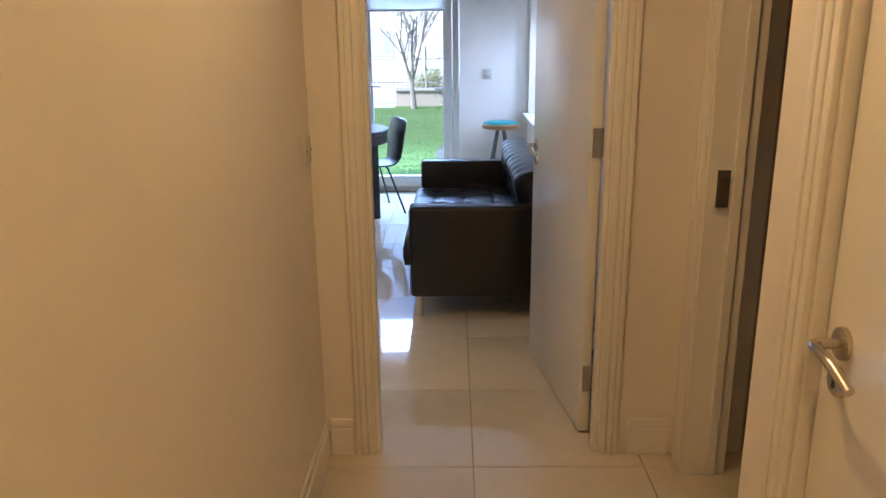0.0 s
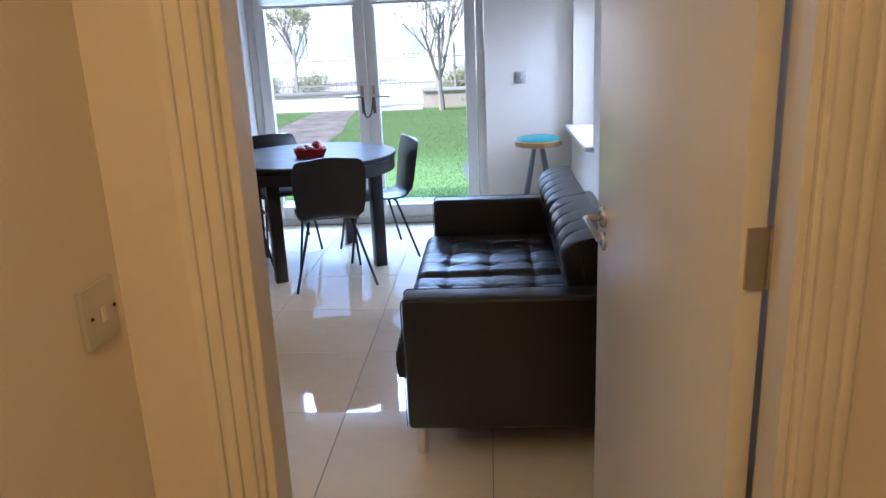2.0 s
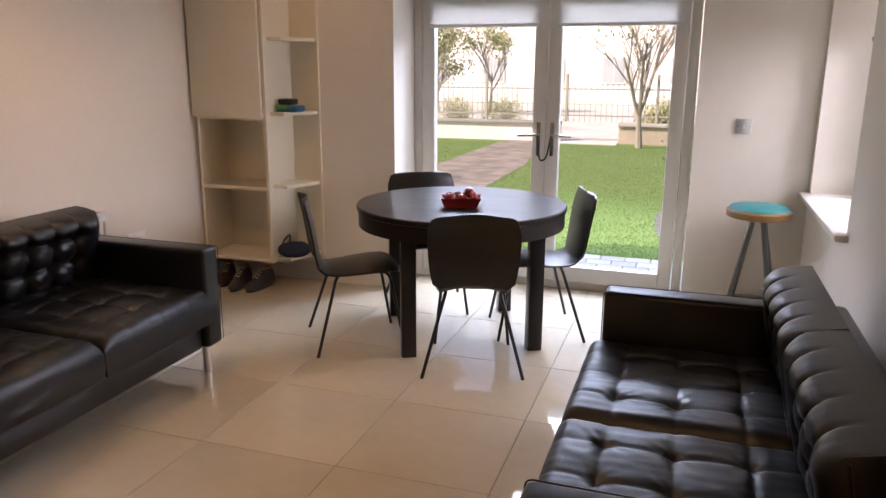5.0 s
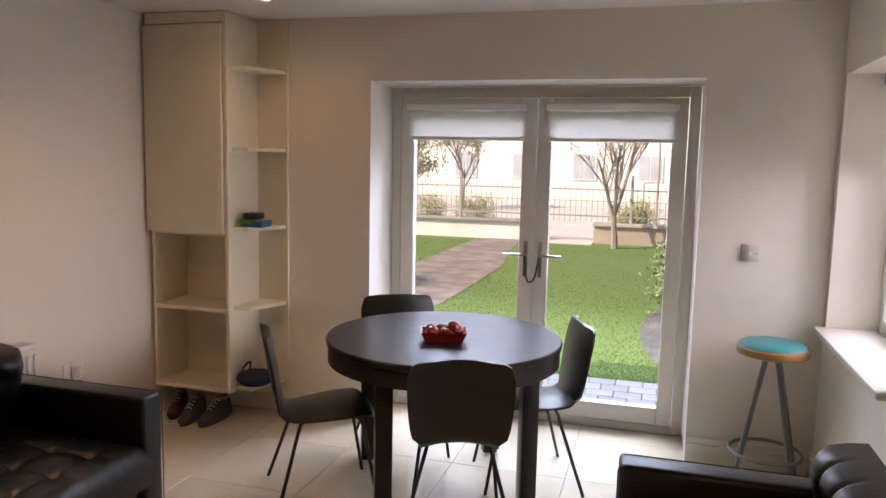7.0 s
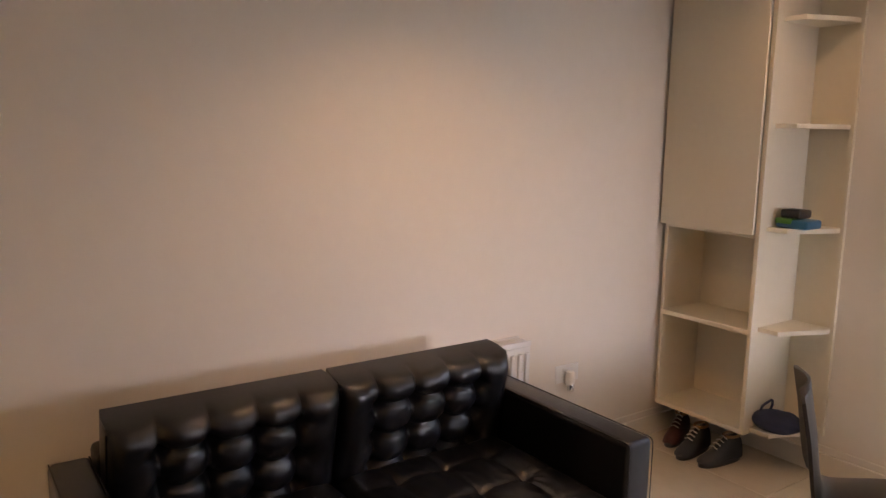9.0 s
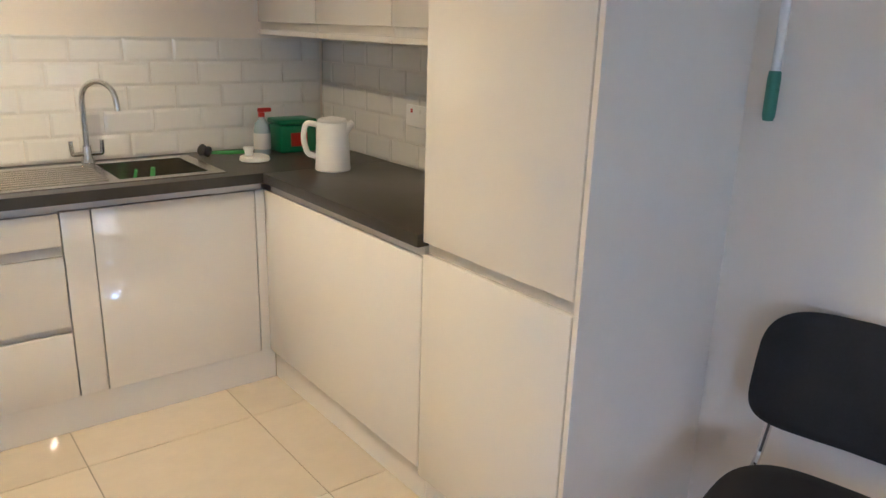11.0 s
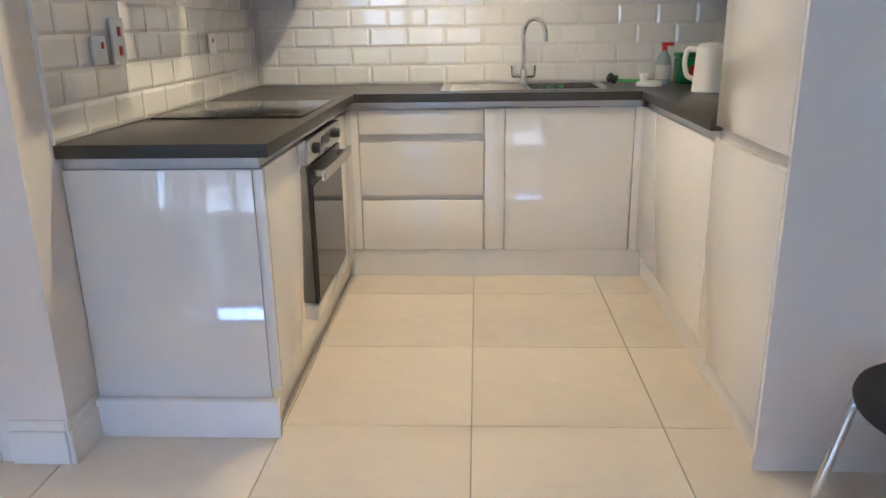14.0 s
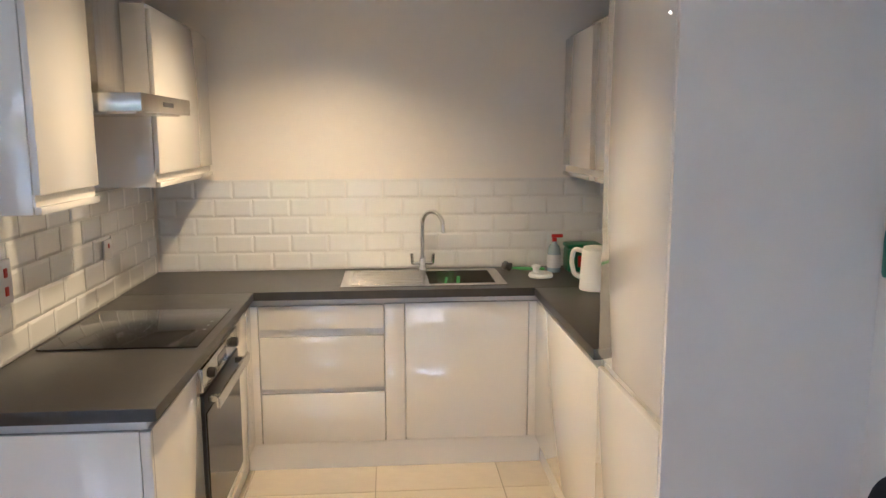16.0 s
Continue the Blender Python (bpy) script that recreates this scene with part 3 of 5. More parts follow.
part("button_strip", boxes((-0.932, -0.930, 1.66, 1.78, 1.742, 1.758)), M_BLKMETAL, hood)

hob = thing("hob", (-0.80, 1.67, TOP), "black glass ceramic hob set in the worktop", "hob")
part("glass", boxes((-1.048, -0.505, 1.40, 1.968, TOP + 0.001, TOP + 0.007), bevel=0.002), M_GLASSBLK, hob)
M_HOBMARK = material("hob_print", (0.10, 0.10, 0.10), 0.3, vary=0.05)
for hy in (1.62, 1.68, 1.74):
    part("touch_mark", boxes((-1.025, -1.015, hy - 0.008, hy + 0.008, TOP + 0.007, TOP + 0.0073)), M_HOBMARK, hob)
part("centre_line", boxes((-0.80, -0.798, 1.60, 1.76, TOP + 0.007, TOP + 0.0072)), M_HOBMARK, hob)

# ---- sink ----
sink = thing("sink", ((SX0 + SX1) / 2, 0.78, TOP), "stainless steel sink with a ribbed drainer", "sink")
BX0, BX1, BY0, BY1 = -2.245, -1.915, 0.605, 0.945
bm = bmesh.new()
for r in ((SX0 - 0.008, BX0, SY0 - 0.008, SY1 + 0.008), (BX1, SX1 + 0.008, SY0 - 0.008, SY1 + 0.008), (BX0, BX1, SY0 - 0.008, BY0), (BX0, BX1, BY1, SY1 + 0.008)):
    box(bm, *r, TOP + 0.0005, TOP + 0.005)
part("rim", bm, M_STEEL, sink)
part("bowl", boxes((BX0 - 0.002, BX0, BY0, BY1, TOP - 0.17, TOP + 0.002), (BX1, BX1 + 0.002, BY0, BY1, TOP - 0.17, TOP + 0.002), (BX0, BX1, BY0 - 0.002, BY0, TOP - 0.17, TOP + 0.002), (BX0, BX1, BY1, BY1 + 0.002, TOP - 0.17, TOP + 0.002), (BX0, BX1, BY0, BY1, TOP - 0.172, TOP - 0.17)), M_STEEL, sink)
for k in range(9):
    yy = 0.615 + k * 0.04
    part("drainer_rib", tube([(-1.53, yy, TOP + 0.004), (-1.88, yy, TOP + 0.004)], 0.005, 8), M_STEEL, sink)
part("waste", lathe([(0, 0.004), (0.03, 0.004), (0.038, 0)], 20, at=(-2.08, 0.78, TOP - 0.17)), M_CHROME, sink)
tap = thing("mixer_tap", (-1.90, 0.555, TOP + 0.005), "chrome mixer tap with a tall swan neck and two levers", "tap")
part("base", lathe([(0.026, 0.0), (0.026, 0.012), (0.019, 0.03), (0.017, 0.075), (0, 0.08)], 20, at=(-1.90, 0.555, TOP)), M_CHROME, tap)
neck = [(-1.90, 0.555, TOP + 0.06), (-1.90, 0.555, TOP + 0.25)]
for k in range(1, 13):
    a = math.pi * k / 12
    neck.append((-1.90 - (0.07 - 0.07 * math.cos(a)) * 0.75, 0.555 + (0.07 - 0.07 * math.cos(a)) * 0.65, TOP + 0.25 + 0.075 * math.sin(a)))
neck.append((neck[-1][0] - 0.002, neck[-1][1] + 0.002, TOP + 0.215))
part("neck", tube(neck, 0.0115, 12), M_CHROME, tap)
for sg in (-1, 1):
    part("lever", tube(bend([(-1.90, 0.555, TOP + 0.04), (-1.90 + sg * 0.055, 0.56, TOP + 0.04), (-1.90 + sg * 0.058, 0.56, TOP + 0.095)], 0.008), 0.009, 10), M_CHROME, tap)

# ---- living room furniture ----
def cushion(w, d, h, depth=0.03, close=False, res=96, edge=0.055):
    """A leather pad, w by d and h thick, drawn in by buttons with folds between them, wide apart or close-set. Its middle is at 0, its foot at z = 0."""
    bm = bmesh.new()
    if close:
        rows = [(f, (-0.305, -0.1, 0.105, 0.3)) for f in (0.29, 0.02, -0.25)]
    else:
        rows = [(0.27, (-0.27, 0.0, 0.265)), (-0.01, (-0.26, 0.01, 0.27)), (-0.28, (-0.27, 0.0, 0.26))]
    knots = [(fx * w, fy * d) for fy, fxs in rows for fx in fxs]
    folds = []
    for i, (a, b) in enumerate(knots):
        for p, q in knots[i + 1:]:
            if close:
                near = math.hypot(a - p, b - q) < 0.16
            else:
                near = math.hypot(a - p, b - q) < 0.25
            if near:
                folds.append((a, b, p, q, 1.0))
    for a, b in knots:
        if b > 0.2 * d:
            folds.append((a, b, a * 1.02, d / 2, 0.9))
        if b < -0.2 * d:
            folds.append((a, b, a * 0.99, -d / 2, 0.7))
        if not close and abs(a) > 0.2 * w:
            folds.append((a, b, math.copysign(w / 2, a), b, 0.6))

    def height(x, y):
        ex, ey = min(1, (w / 2 - abs(x)) / edge), min(1, (d / 2 - abs(y)) / edge)
        z = h * (0.62 + 0.38 * math.sqrt(max(0, 1 - (1 - ex) ** 2)) * math.sqrt(max(0, 1 - (1 - ey) ** 2)))
        wob = 0.006 * noise.noise((x * 11, y * 11, 3.1))
        crease = 0.0
        for a, b, p, q, k in folds:
            u, v = p - a, q - b
            f = min(1, max(0, ((x - a) * u + (y - b) * v) / (u * u + v * v)))
            e = math.hypot(x - a - f * u, y - b - f * v) + wob
            k *= 1 - 0.3 * math.sin(math.pi * f)
            crease = max(crease, k * (0.46 * math.exp(-(e / 0.010) ** 2) + 0.3 * math.exp(-(e / 0.032) ** 2)))
        z -= depth * crease
        for a, b in knots:
            r = math.hypot(x - a, y - b)
            if r < 0.2:
                z -= depth * (0.9 * math.exp(-(r / 0.024) ** 2) + 0.3 * math.exp(-(r / 0.06) ** 2))
                t = math.atan2(y - b, x - a)
                z += 0.0026 * math.sin(7 * t + 40 * a + 6 * noise.noise((x * 9, y * 9, a))) * math.exp(-r / 0.05) * min(1, r / 0.015)
        rim_ = math.exp(-min(w / 2 - abs(x), d / 2 - abs(y)) / 0.03)
        z += 0.003 * rim_ * noise.noise((x * 38, y * 38, h)) + 0.0045 * noise.noise((x * 7, y * 7, w)) + 0.0016 * noise.noise((x * 34, y * 12, w))
        return z

    grid = [[bm.verts.new((x, y, height(x, y))) for y in (d * (j / res - 0.5) for j in range(res + 1))] for x in (w * (i / res - 0.5) for i in range(res + 1))]
    for i in range(res):
        for j in range(res):
            bm.faces.new((grid[i][j], grid[i + 1][j], grid[i + 1][j + 1], grid[i][j + 1]))
    rim = [grid[i][0] for i in range(res + 1)] + [grid[res][j] for j in range(1, res + 1)] + [grid[i][res] for i in range(res - 1, -1, -1)] + [grid[0][j] for j in range(res - 1, 0, -1)]
    mid = [bm.verts.new((v.co.x * 1.004, v.co.y * 1.004, h * 0.3)) for v in rim]
    low = [bm.verts.new((v.co.x * 0.985, v.co.y * 0.985, 0)) for v in rim]
    for a, b in ((rim, mid), (mid, low)):
        for k in range(len(rim)):
            bm.faces.new((a[k], a[(k + 1) % len(rim)], b[(k + 1) % len(rim)], b[k]))
    bm.faces.new(low[::-1])
    return bm


def moved(bm, m):
    bmesh.ops.transform(bm, matrix=m, verts=bm.verts)
    return bm


def sofa():
    """A two-seat tufted leather sofa; local x along its length, front towards -y, foot at 0."""
    L, D = 1.64, 0.86
    s = thing("sofa", (0, 0, 0), "black tufted leather two-seat sofa on chrome legs", "sofa", "pair of leather sofas")
    for sg in (-1, 1):
        x0, x1 = sorted((sg * (L / 2 - 0.115), sg * L / 2))
        arm = part("armrest", boxes((x0, x1, -D / 2 + 0.02, D / 2 - 0.02, 0.135, 0.625), bevel=0.02, seg=4), M_LEATHER, s, local=True)
        xo = sg * (L / 2 - 0.004)
        seam = bend([(xo, -D / 2 + 0.018, 0.15), (xo, -D / 2 + 0.018, 0.622), (xo, D / 2 - 0.03, 0.622)], 0.02)
        part("piping", tube(seam, 0.0022, 6), M_LEATHER, arm, local=True)
        xi = sg * (L / 2 - 0.111)
        part("piping", tube(bend([(xi, -D / 2 + 0.018, 0.15), (xi, -D / 2 + 0.018, 0.622), (xi, D / 2 - 0.03, 0.622)], 0.02), 0.0022, 6), M_LEATHER, arm, local=True)
    part("base", boxes((-L / 2 + 0.117, L / 2 - 0.117, -D / 2 + 0.055, D / 2 - 0.03, 0.135, 0.275), bevel=0.012), M_LEATHER, s, local=True)
    part("back_frame", boxes((-L / 2 + 0.117, L / 2 - 0.117, D / 2 - 0.13, D / 2, 0.277, 0.66), bevel=0.02, seg=3), M_LEATHER, s, local=True)
    cw = (L - 0.24) / 2
    for sg in (-1, 1):
        part("seat_cushion", moved(cushion(cw - 0.006, 0.70, 0.17, 0.012), pose(sg * cw / 2, -0.105, 0.277)), M_LEATHER, s, local=True)
        back = moved(cushion(cw - 0.006, 0.43, 0.180, 0.046, True, edge=0.065), pose(sg * cw / 2, 0.325, 0.585, 102, 0, 0) @ pose(0, 0, -0.02))
        bc = part("back_cushion", back, M_LEATHER, s, local=True)
        for x in (-1, 1):
            m = pose(sg * cw / 2, 0.325, 0.585, 102, 0, 0)
            edge = [m @ Vector((x * (cw / 2 - 0.004), v, 0.10)) for v in (-0.2, 0, 0.2)]
            part("piping", tube(edge, 0.004, 6), M_LEATHER, bc, local=True)
    for x in (-1, 1):
        for y in (-1, 1):
            part("leg", lathe([(0, 0), (0.019, 0), (0.022, 0.004), (0.022, 0.136)], 16, at=(x * (L / 2 - 0.085), y * (D / 2 - 0.06), 0)), M_CHROME, s, "polished chrome leg", local=True)
    return s


first_sofa = sofa()
first_sofa.matrix_basis = pose(0.275, 4.705, 0, 0, 0, -90)
PLACED[first_sofa] = first_sofa.matrix_basis.copy()
tagged(first_sofa, "black tufted leather sofa standing beside the open door")
tagged(copy_thing(first_sofa, pose(-2.405, 4.745, 0, 0, 0, 90)), "black tufted leather sofa before a radiator, on chrome legs")

# round table
TX, TY = -1.035, 6.455
table = thing("dining_table", (TX, TY, 0), "round black-brown wooden dining table with square legs", "table")
part("tabletop", lathe([(0, 0.712), (0.566, 0.712), (0.574, 0.716), (0.576, 0.738), (0.570, 0.744), (0, 0.744)], 96, at=(TX, TY, 0)), M_TABLE, table)
part("apron", lathe([(0.500, 0.632), (0.566, 0.632), (0.566, 0.711), (0.500, 0.711), (0.500, 0.632)], 96, at=(TX, TY, 0)), M_TABLE, table)
for k in range(4):
    a = radians(27.5 + 45 + 90 * k)
    lx, ly = TX + 0.475 * math.cos(a), TY + 0.475 * math.sin(a)
    part("leg", moved(boxes((-0.038, 0.038, -0.038, 0.038, 0, 0.711), bevel=0.004), pose(lx, ly, 0, 0, 0, 27.5)), M_TABLE, table)


def shell_surface(profile, half, thick, cols=16):
    """A bent plywood shell: rows of (y, z) swept to a half width that may vary, cupped sideways."""
    bm = bmesh.new()
    n = len(profile)
    top, bot = [], []
    for i, (y, z) in enumerate(profile):
        a, b = profile[max(0, i - 1)], profile[min(n - 1, i + 1)]
        t = Vector((0, b[0] - a[0], b[1] - a[1])).normalized()
        nn = Vector((0, -t.z, t.y))
        w, cup = half(i / (n - 1))
        r0, r1 = [], []
        for k in range(cols + 1):
            u = 2 * k / cols - 1
            p = Vector((u * w, y, z)) + nn * cup * u * u
            r0.append(bm.verts.new(p + nn * thick / 2))
            r1.append(bm.verts.new(p - nn * thick / 2))
        top.append(r0)
        bot.append(r1)
    for g in (top, bot):
        for i in range(n - 1):
            for k in range(cols):
                bm.faces.new((g[i][k], g[i + 1][k], g[i + 1][k + 1], g[i][k + 1]))
    for i in range(n - 1):
        bm.faces.new((top[i][0], top[i + 1][0], bot[i + 1][0], bot[i][0]))
        bm.faces.new((top[i][cols], top[i + 1][cols], bot[i + 1][cols], bot[i][cols]))
    for k in range(cols):
        bm.faces.new((top[0][k], top[0][k + 1], bot[0][k + 1], bot[0][k]))
        bm.faces.new((top[-1][k], top[-1][k + 1], bot[-1][k + 1], bot[-1][k]))
    return bm


def dining_chair():
    """A one-piece shell chair on four splayed steel legs; it faces +y, foot at 0."""
    c = thing("dining_chair", (0, 0, 0), "dark brown bent-plywood shell chair on black steel legs", "chair", "chairs round the table")
    seat = [(0.215, 0.425), (0.20, 0.440), (0.17, 0.448), (0.10, 0.449), (0.0, 0.443), (-0.09, 0.437), (-0.145, 0.438), (-0.175, 0.446), (-0.190, 0.462)]
    back = [(-0.196, 0.48), (-0.206, 0.53), (-0.216, 0.60), (-0.228, 0.68), (-0.240, 0.74), (-0.247, 0.775), (-0.251, 0.795), (-0.253, 0.808), (-0.254, 0.815)]

    def seat_half(f):
        return (0.18 + 0.035 * math.sin(min(1, f * 1.5) * math.pi) - 0.02 * f if f > 0.04 else 0.165, 0.012 + 0.018 * f)

    def back_half(f):
        w = 0.175 + 0.042 * math.sin(math.pi * min(1, f * 0.9 + 0.1))
        if f > 0.6:
            w = 0.205 * math.sqrt(max(0.05, 1 - ((f - 0.6) / 0.4) ** 2.6 * 0.72))
        return (w, 0.03)

    full = seat + back
    k = len(seat) / len(full)

    def half(f):
        return seat_half(f / k) if f < k else back_half((f - k) / (1 - k))

    part("shell", shell_surface(full, half, 0.011, 18), M_SHELL, c, local=True)
    for sg in (-1, 1):
        side = bend([(sg * 0.20, 0.225, 0.0), (sg * 0.155, 0.150, 0.415), (sg * 0.13, -0.12, 0.415), (sg * 0.245, -0.245, 0.0)], 0.045, 6)
        part("leg_frame", tube(side, 0.0085, 10), M_BLKMETAL, c, local=True)
    part("crossbar", tube([(-0.15, 0.12, 0.417), (0.15, 0.12, 0.417)], 0.0075, 8), M_BLKMETAL, c, local=True)
    part("crossbar", tube([(-0.135, -0.09, 0.417), (0.135, -0.09, 0.417)], 0.0075, 8), M_BLKMETAL, c, local=True)
    return c


chair = dining_chair()
chair.matrix_basis = pose(-0.846, 6.048, 0, 0, 0, 16.8)
PLACED[chair] = chair.matrix_basis.copy()
copy_thing(chair, pose(-1.535, 6.15, 0, 0, 0, -56.5))
copy_thing(chair, pose(-0.65, 6.627, 0, 0, 0, 111.7))
copy_thing(chair, pose(-1.36, 6.83, 0, 0, 0, 210))

# bowl of apples
M_RED = material("red_plastic", (0.33, 0.022, 0.02), 0.35, vary=0.15, scale=20)
M_APPLE = material("red_apple_skin", (0.20, 0.016, 0.014), 0.3, vary=0.2, scale=30, second=(0.27, 0.045, 0.02), per_object=0.2)
M_STALK = material("stalk_brown", (0.08, 0.05, 0.03), 0.8)
BX, BY, BZ = -1.005, 6.345, 0.744
bowl = thing("fruit_punnet", (BX, BY, BZ), "red plastic punnet of fruit on the dining table", "punnet")
bm = bmesh.new()
for x0, x1, y0, y1 in ((-0.10, 0.10, -0.07, 0.07),):
    lowr = [(-0.085, -0.055), (0.085, -0.055), (0.085, 0.055), (-0.085, 0.055)]
    hir = [(-0.105, -0.072), (0.105, -0.072), (0.105, 0.072), (-0.105, 0.072)]
    rings = []
    for pts, z in ((lowr, 0.001), (hir, 0.05), ([(x * 1.05, y * 1.06) for x, y in hir], 0.052), ([(x * 0.97, y * 0.96) for x, y in hir], 0.047), ([(x * 0.97, y * 0.96) for x, y in lowr], 0.005)):
        rings.append([bm.verts.new((x, y, z)) for x, y in pts])
    for q, r in zip(rings, rings[1:]):
        for k in range(4):
            bm.faces.new((q[k], q[(k + 1) % 4], r[(k + 1) % 4], r[k]))
    bm.faces.new(rings[-1])
    bm.faces.new(rings[0][::-1])
part("tray", moved(bm, pose(BX, BY, BZ, 0, 0, 17)), M_RED, bowl)
for k, (ax, ay, az, ar) in enumerate(((-0.055, -0.02, 0.042, 0.034), (0.015, -0.028, 0.043, 0.035), (0.06, 0.02, 0.044, 0.035), (-0.01, 0.034, 0.043, 0.034), (-0.062, 0.04, 0.04, 0.031), (0.045, -0.03, 0.075, 0.03))):
    q = pose(BX, BY, BZ, 0, 0, 17) @ Vector((ax, ay, az))
    prof = [(0, -0.82 * ar), (0.3 * ar, -0.9 * ar), (0.75 * ar, -0.6 * ar), (ar, 0.05 * ar), (0.85 * ar, 0.6 * ar), (0.45 * ar, 0.86 * ar), (0.12 * ar, 0.78 * ar), (0, 0.62 * ar)]
    ap = thing("apple", q, "shiny red apple in the punnet", "fruit", "fruit in the punnet")
    part("flesh", moved(lathe(prof, 20), pose(*q, 12 * k, -9 * k, 40 * k)), M_APPLE, ap)
    part("stalk", moved(tube([(0, 0, 0.6 * ar), (0.003, 0, 1.05 * ar)], 0.0015, 5), pose(*q, 12 * k, -9 * k, 40 * k)), M_STALK, ap)

# bar stool
M_TEAL = material("teal_vinyl", (0.012, 0.22, 0.23), 0.4, vary=0.12, scale=12, bump=0.1, bump_scale=150)
M_OAK = material("oak_band", (0.40, 0.23, 0.09), 0.4, vary=0.15, scale=16, stretch=(1, 1, 6))
M_GREYSTEEL = material("grey_steel", (0.22, 0.24, 0.24), 0.4, metal=0.6, vary=0.08, scale=16)
SXX, SYY = 0.515, 6.86
stool = thing("bar_stool", (SXX, SYY, 0), "bar stool with teal vinyl seat, wooden rim and grey metal legs", "stool")
part("cushion", lathe([(0, 0.76), (0.10, 0.758), (0.145, 0.750), (0.158, 0.738), (0.158, 0.730), (0, 0.730)], 40, at=(SXX, SYY, 0)), M_TEAL, stool, "teal vinyl pad")
part("rim", lathe([(0, 0.690), (0.150, 0.690), (0.166, 0.697), (0.168, 0.726), (0.160, 0.731), (0, 0.729)], 40, at=(SXX, SYY, 0)), M_OAK, stool, "varnished wooden rim")
part("piping", lathe([(0.158, 0.728), (0.166, 0.731), (0.158, 0.736)], 40, at=(SXX, SYY, 0)), M_OAK, stool)
for k in range(4):
    a = radians(35 + 90 * k)
    foot = (SXX + 0.205 * math.cos(a), SYY + 0.205 * math.sin(a), 0.0)
    topp = (SXX + 0.035 * math.cos(a), SYY + 0.035 * math.sin(a), 0.69)
    lg = part("leg", tube([foot, topp], 0.014, 8), M_GREYSTEEL, stool)
    part("foot", lathe([(0, 0), (0.022, 0), (0.02, 0.012), (0, 0.016)], 12, at=foot), M_BLKMETAL, lg)
ring = [(SXX + 0.168 * math.cos(k * math.tau / 40), SYY + 0.168 * math.sin(k * math.tau / 40), 0.20) for k in range(40)]
part("footrest_ring", tube(ring, 0.009, 8, closed=True), M_GREYSTEEL, stool)

# corner cabinet with open shelves
CX0, CX1, CY0 = XL + 0.022, -2.44, 6.78
cab = thing("corner_cabinet", (-2.7, 6.95, 0.19), "tall cream wall-hung cabinet with a door and open end shelves", "cabinet")
for row in ((CX0, CX0 + 0.018, CY0 + 0.02, YF - 0.002), (CX1 - 0.022, CX1, CY0, YF - 0.002)):
    part("side_panel", boxes((*row, 0.19, CEIL - 0.005), bevel=0.0015, seg=1), M_CREAM, cab)
part("back_panel", boxes((CX0 + 0.018, CX1 - 0.022, YF - 0.014, YF - 0.002, 0.19, CEIL - 0.005)), M_CREAM, cab)
part("filler_strip", boxes((CX0, CX1 - 0.022, CY0 + 0.004, CY0 + 0.022, 2.345, CEIL - 0.005)), M_CREAM, cab)
part("cabinet_door", boxes((CX0 - 0.006, CX1 - 0.026, CY0 - 0.016, CY0 + 0.003, 1.145, 2.335), bevel=0.003), M_CREAM, cab)
for z in (0.19, 0.675, 1.13):
    part("inner_shelf", boxes((CX0 + 0.018, CX1 - 0.022, CY0 + 0.004, YF - 0.014, z, z + 0.022), bevel=0.0015, seg=1), M_CREAM, cab)
for z in (0.20, 0.69, 1.16, 1.625, 2.085):
    bm = bmesh.new()
    pts = [(CX1, YF - 0.004), (CX1, CY0 + 0.05), (CX1 + 0.10, CY0 + 0.05), (CX1 + 0.195, YF - 0.06), (CX1 + 0.195, YF - 0.004)]
    lo, hi = [bm.verts.new((*p, z)) for p in pts], [bm.verts.new((*p, z + 0.02)) for p in pts]
    bm.faces.new(lo[::-1])
    bm.faces.new(hi)
    for k in range(5):
        bm.faces.new((lo[k], lo[(k + 1) % 5], hi[(k + 1) % 5], hi[k]))
    part("end_shelf", bm, M_CREAM, cab)
part("end_back_panel", boxes((CX1 + 0.001, CX1 + 0.21, YF - 0.003, YF - 0.0005, 0.19, CEIL - 0.005), (CX1 + 0.196, CX1 + 0.212, YF - 0.022, YF - 0.003, 0.19, CEIL - 0.005)), M_CREAM, cab)

M_NAVY = material("navy_cloth", (0.025, 0.035, 0.08), 0.85, vary=0.2, scale=20, bump=0.3, bump_scale=300)
M_BLUE = material("blue_plastic", (0.02, 0.14, 0.26), 0.4, vary=0.1)
M_GREEN = material("green_plastic", (0.08, 0.30, 0.05), 0.4, vary=0.1)
M_DARK = material("dark_plastic", (0.03, 0.03, 0.03), 0.45, vary=0.1)
bag = thing("pouch_bag", (CX1 + 0.09, 6.95, 0.22), "navy cloth pouch with a wrist strap lying on the bottom shelf", "bag")
bm = bmesh.new()
bmesh.ops.create_uvsphere(bm, u_segments=24, v_segments=14, radius=1)
for v in bm.verts:
    v.co = Vector((v.co.x * 0.115, v.co.y * 0.075, max(-0.045, v.co.z * 0.055 * (1 + 0.15 * noise.noise(v.co * 2))) + 0.046))
part("pouch", moved(bm, pose(CX1 + 0.095, 6.90, 0.221, 0, 0, 20)), M_NAVY, bag)
part("strap", tube(bend([(CX1 + 0.02, 6.87, 0.26), (CX1 + 0.03, 6.87, 0.33), (CX1 + 0.075, 6.88, 0.375), (CX1 + 0.07, 6.89, 0.34), (CX1 + 0.05, 6.89, 0.29)], 0.02), 0.006, 8), M_NAVY, bag)
bxs = thing("lunch_box", (CX1 + 0.09, 6.95, 1.18), "blue and green plastic box on the shelf", "box")
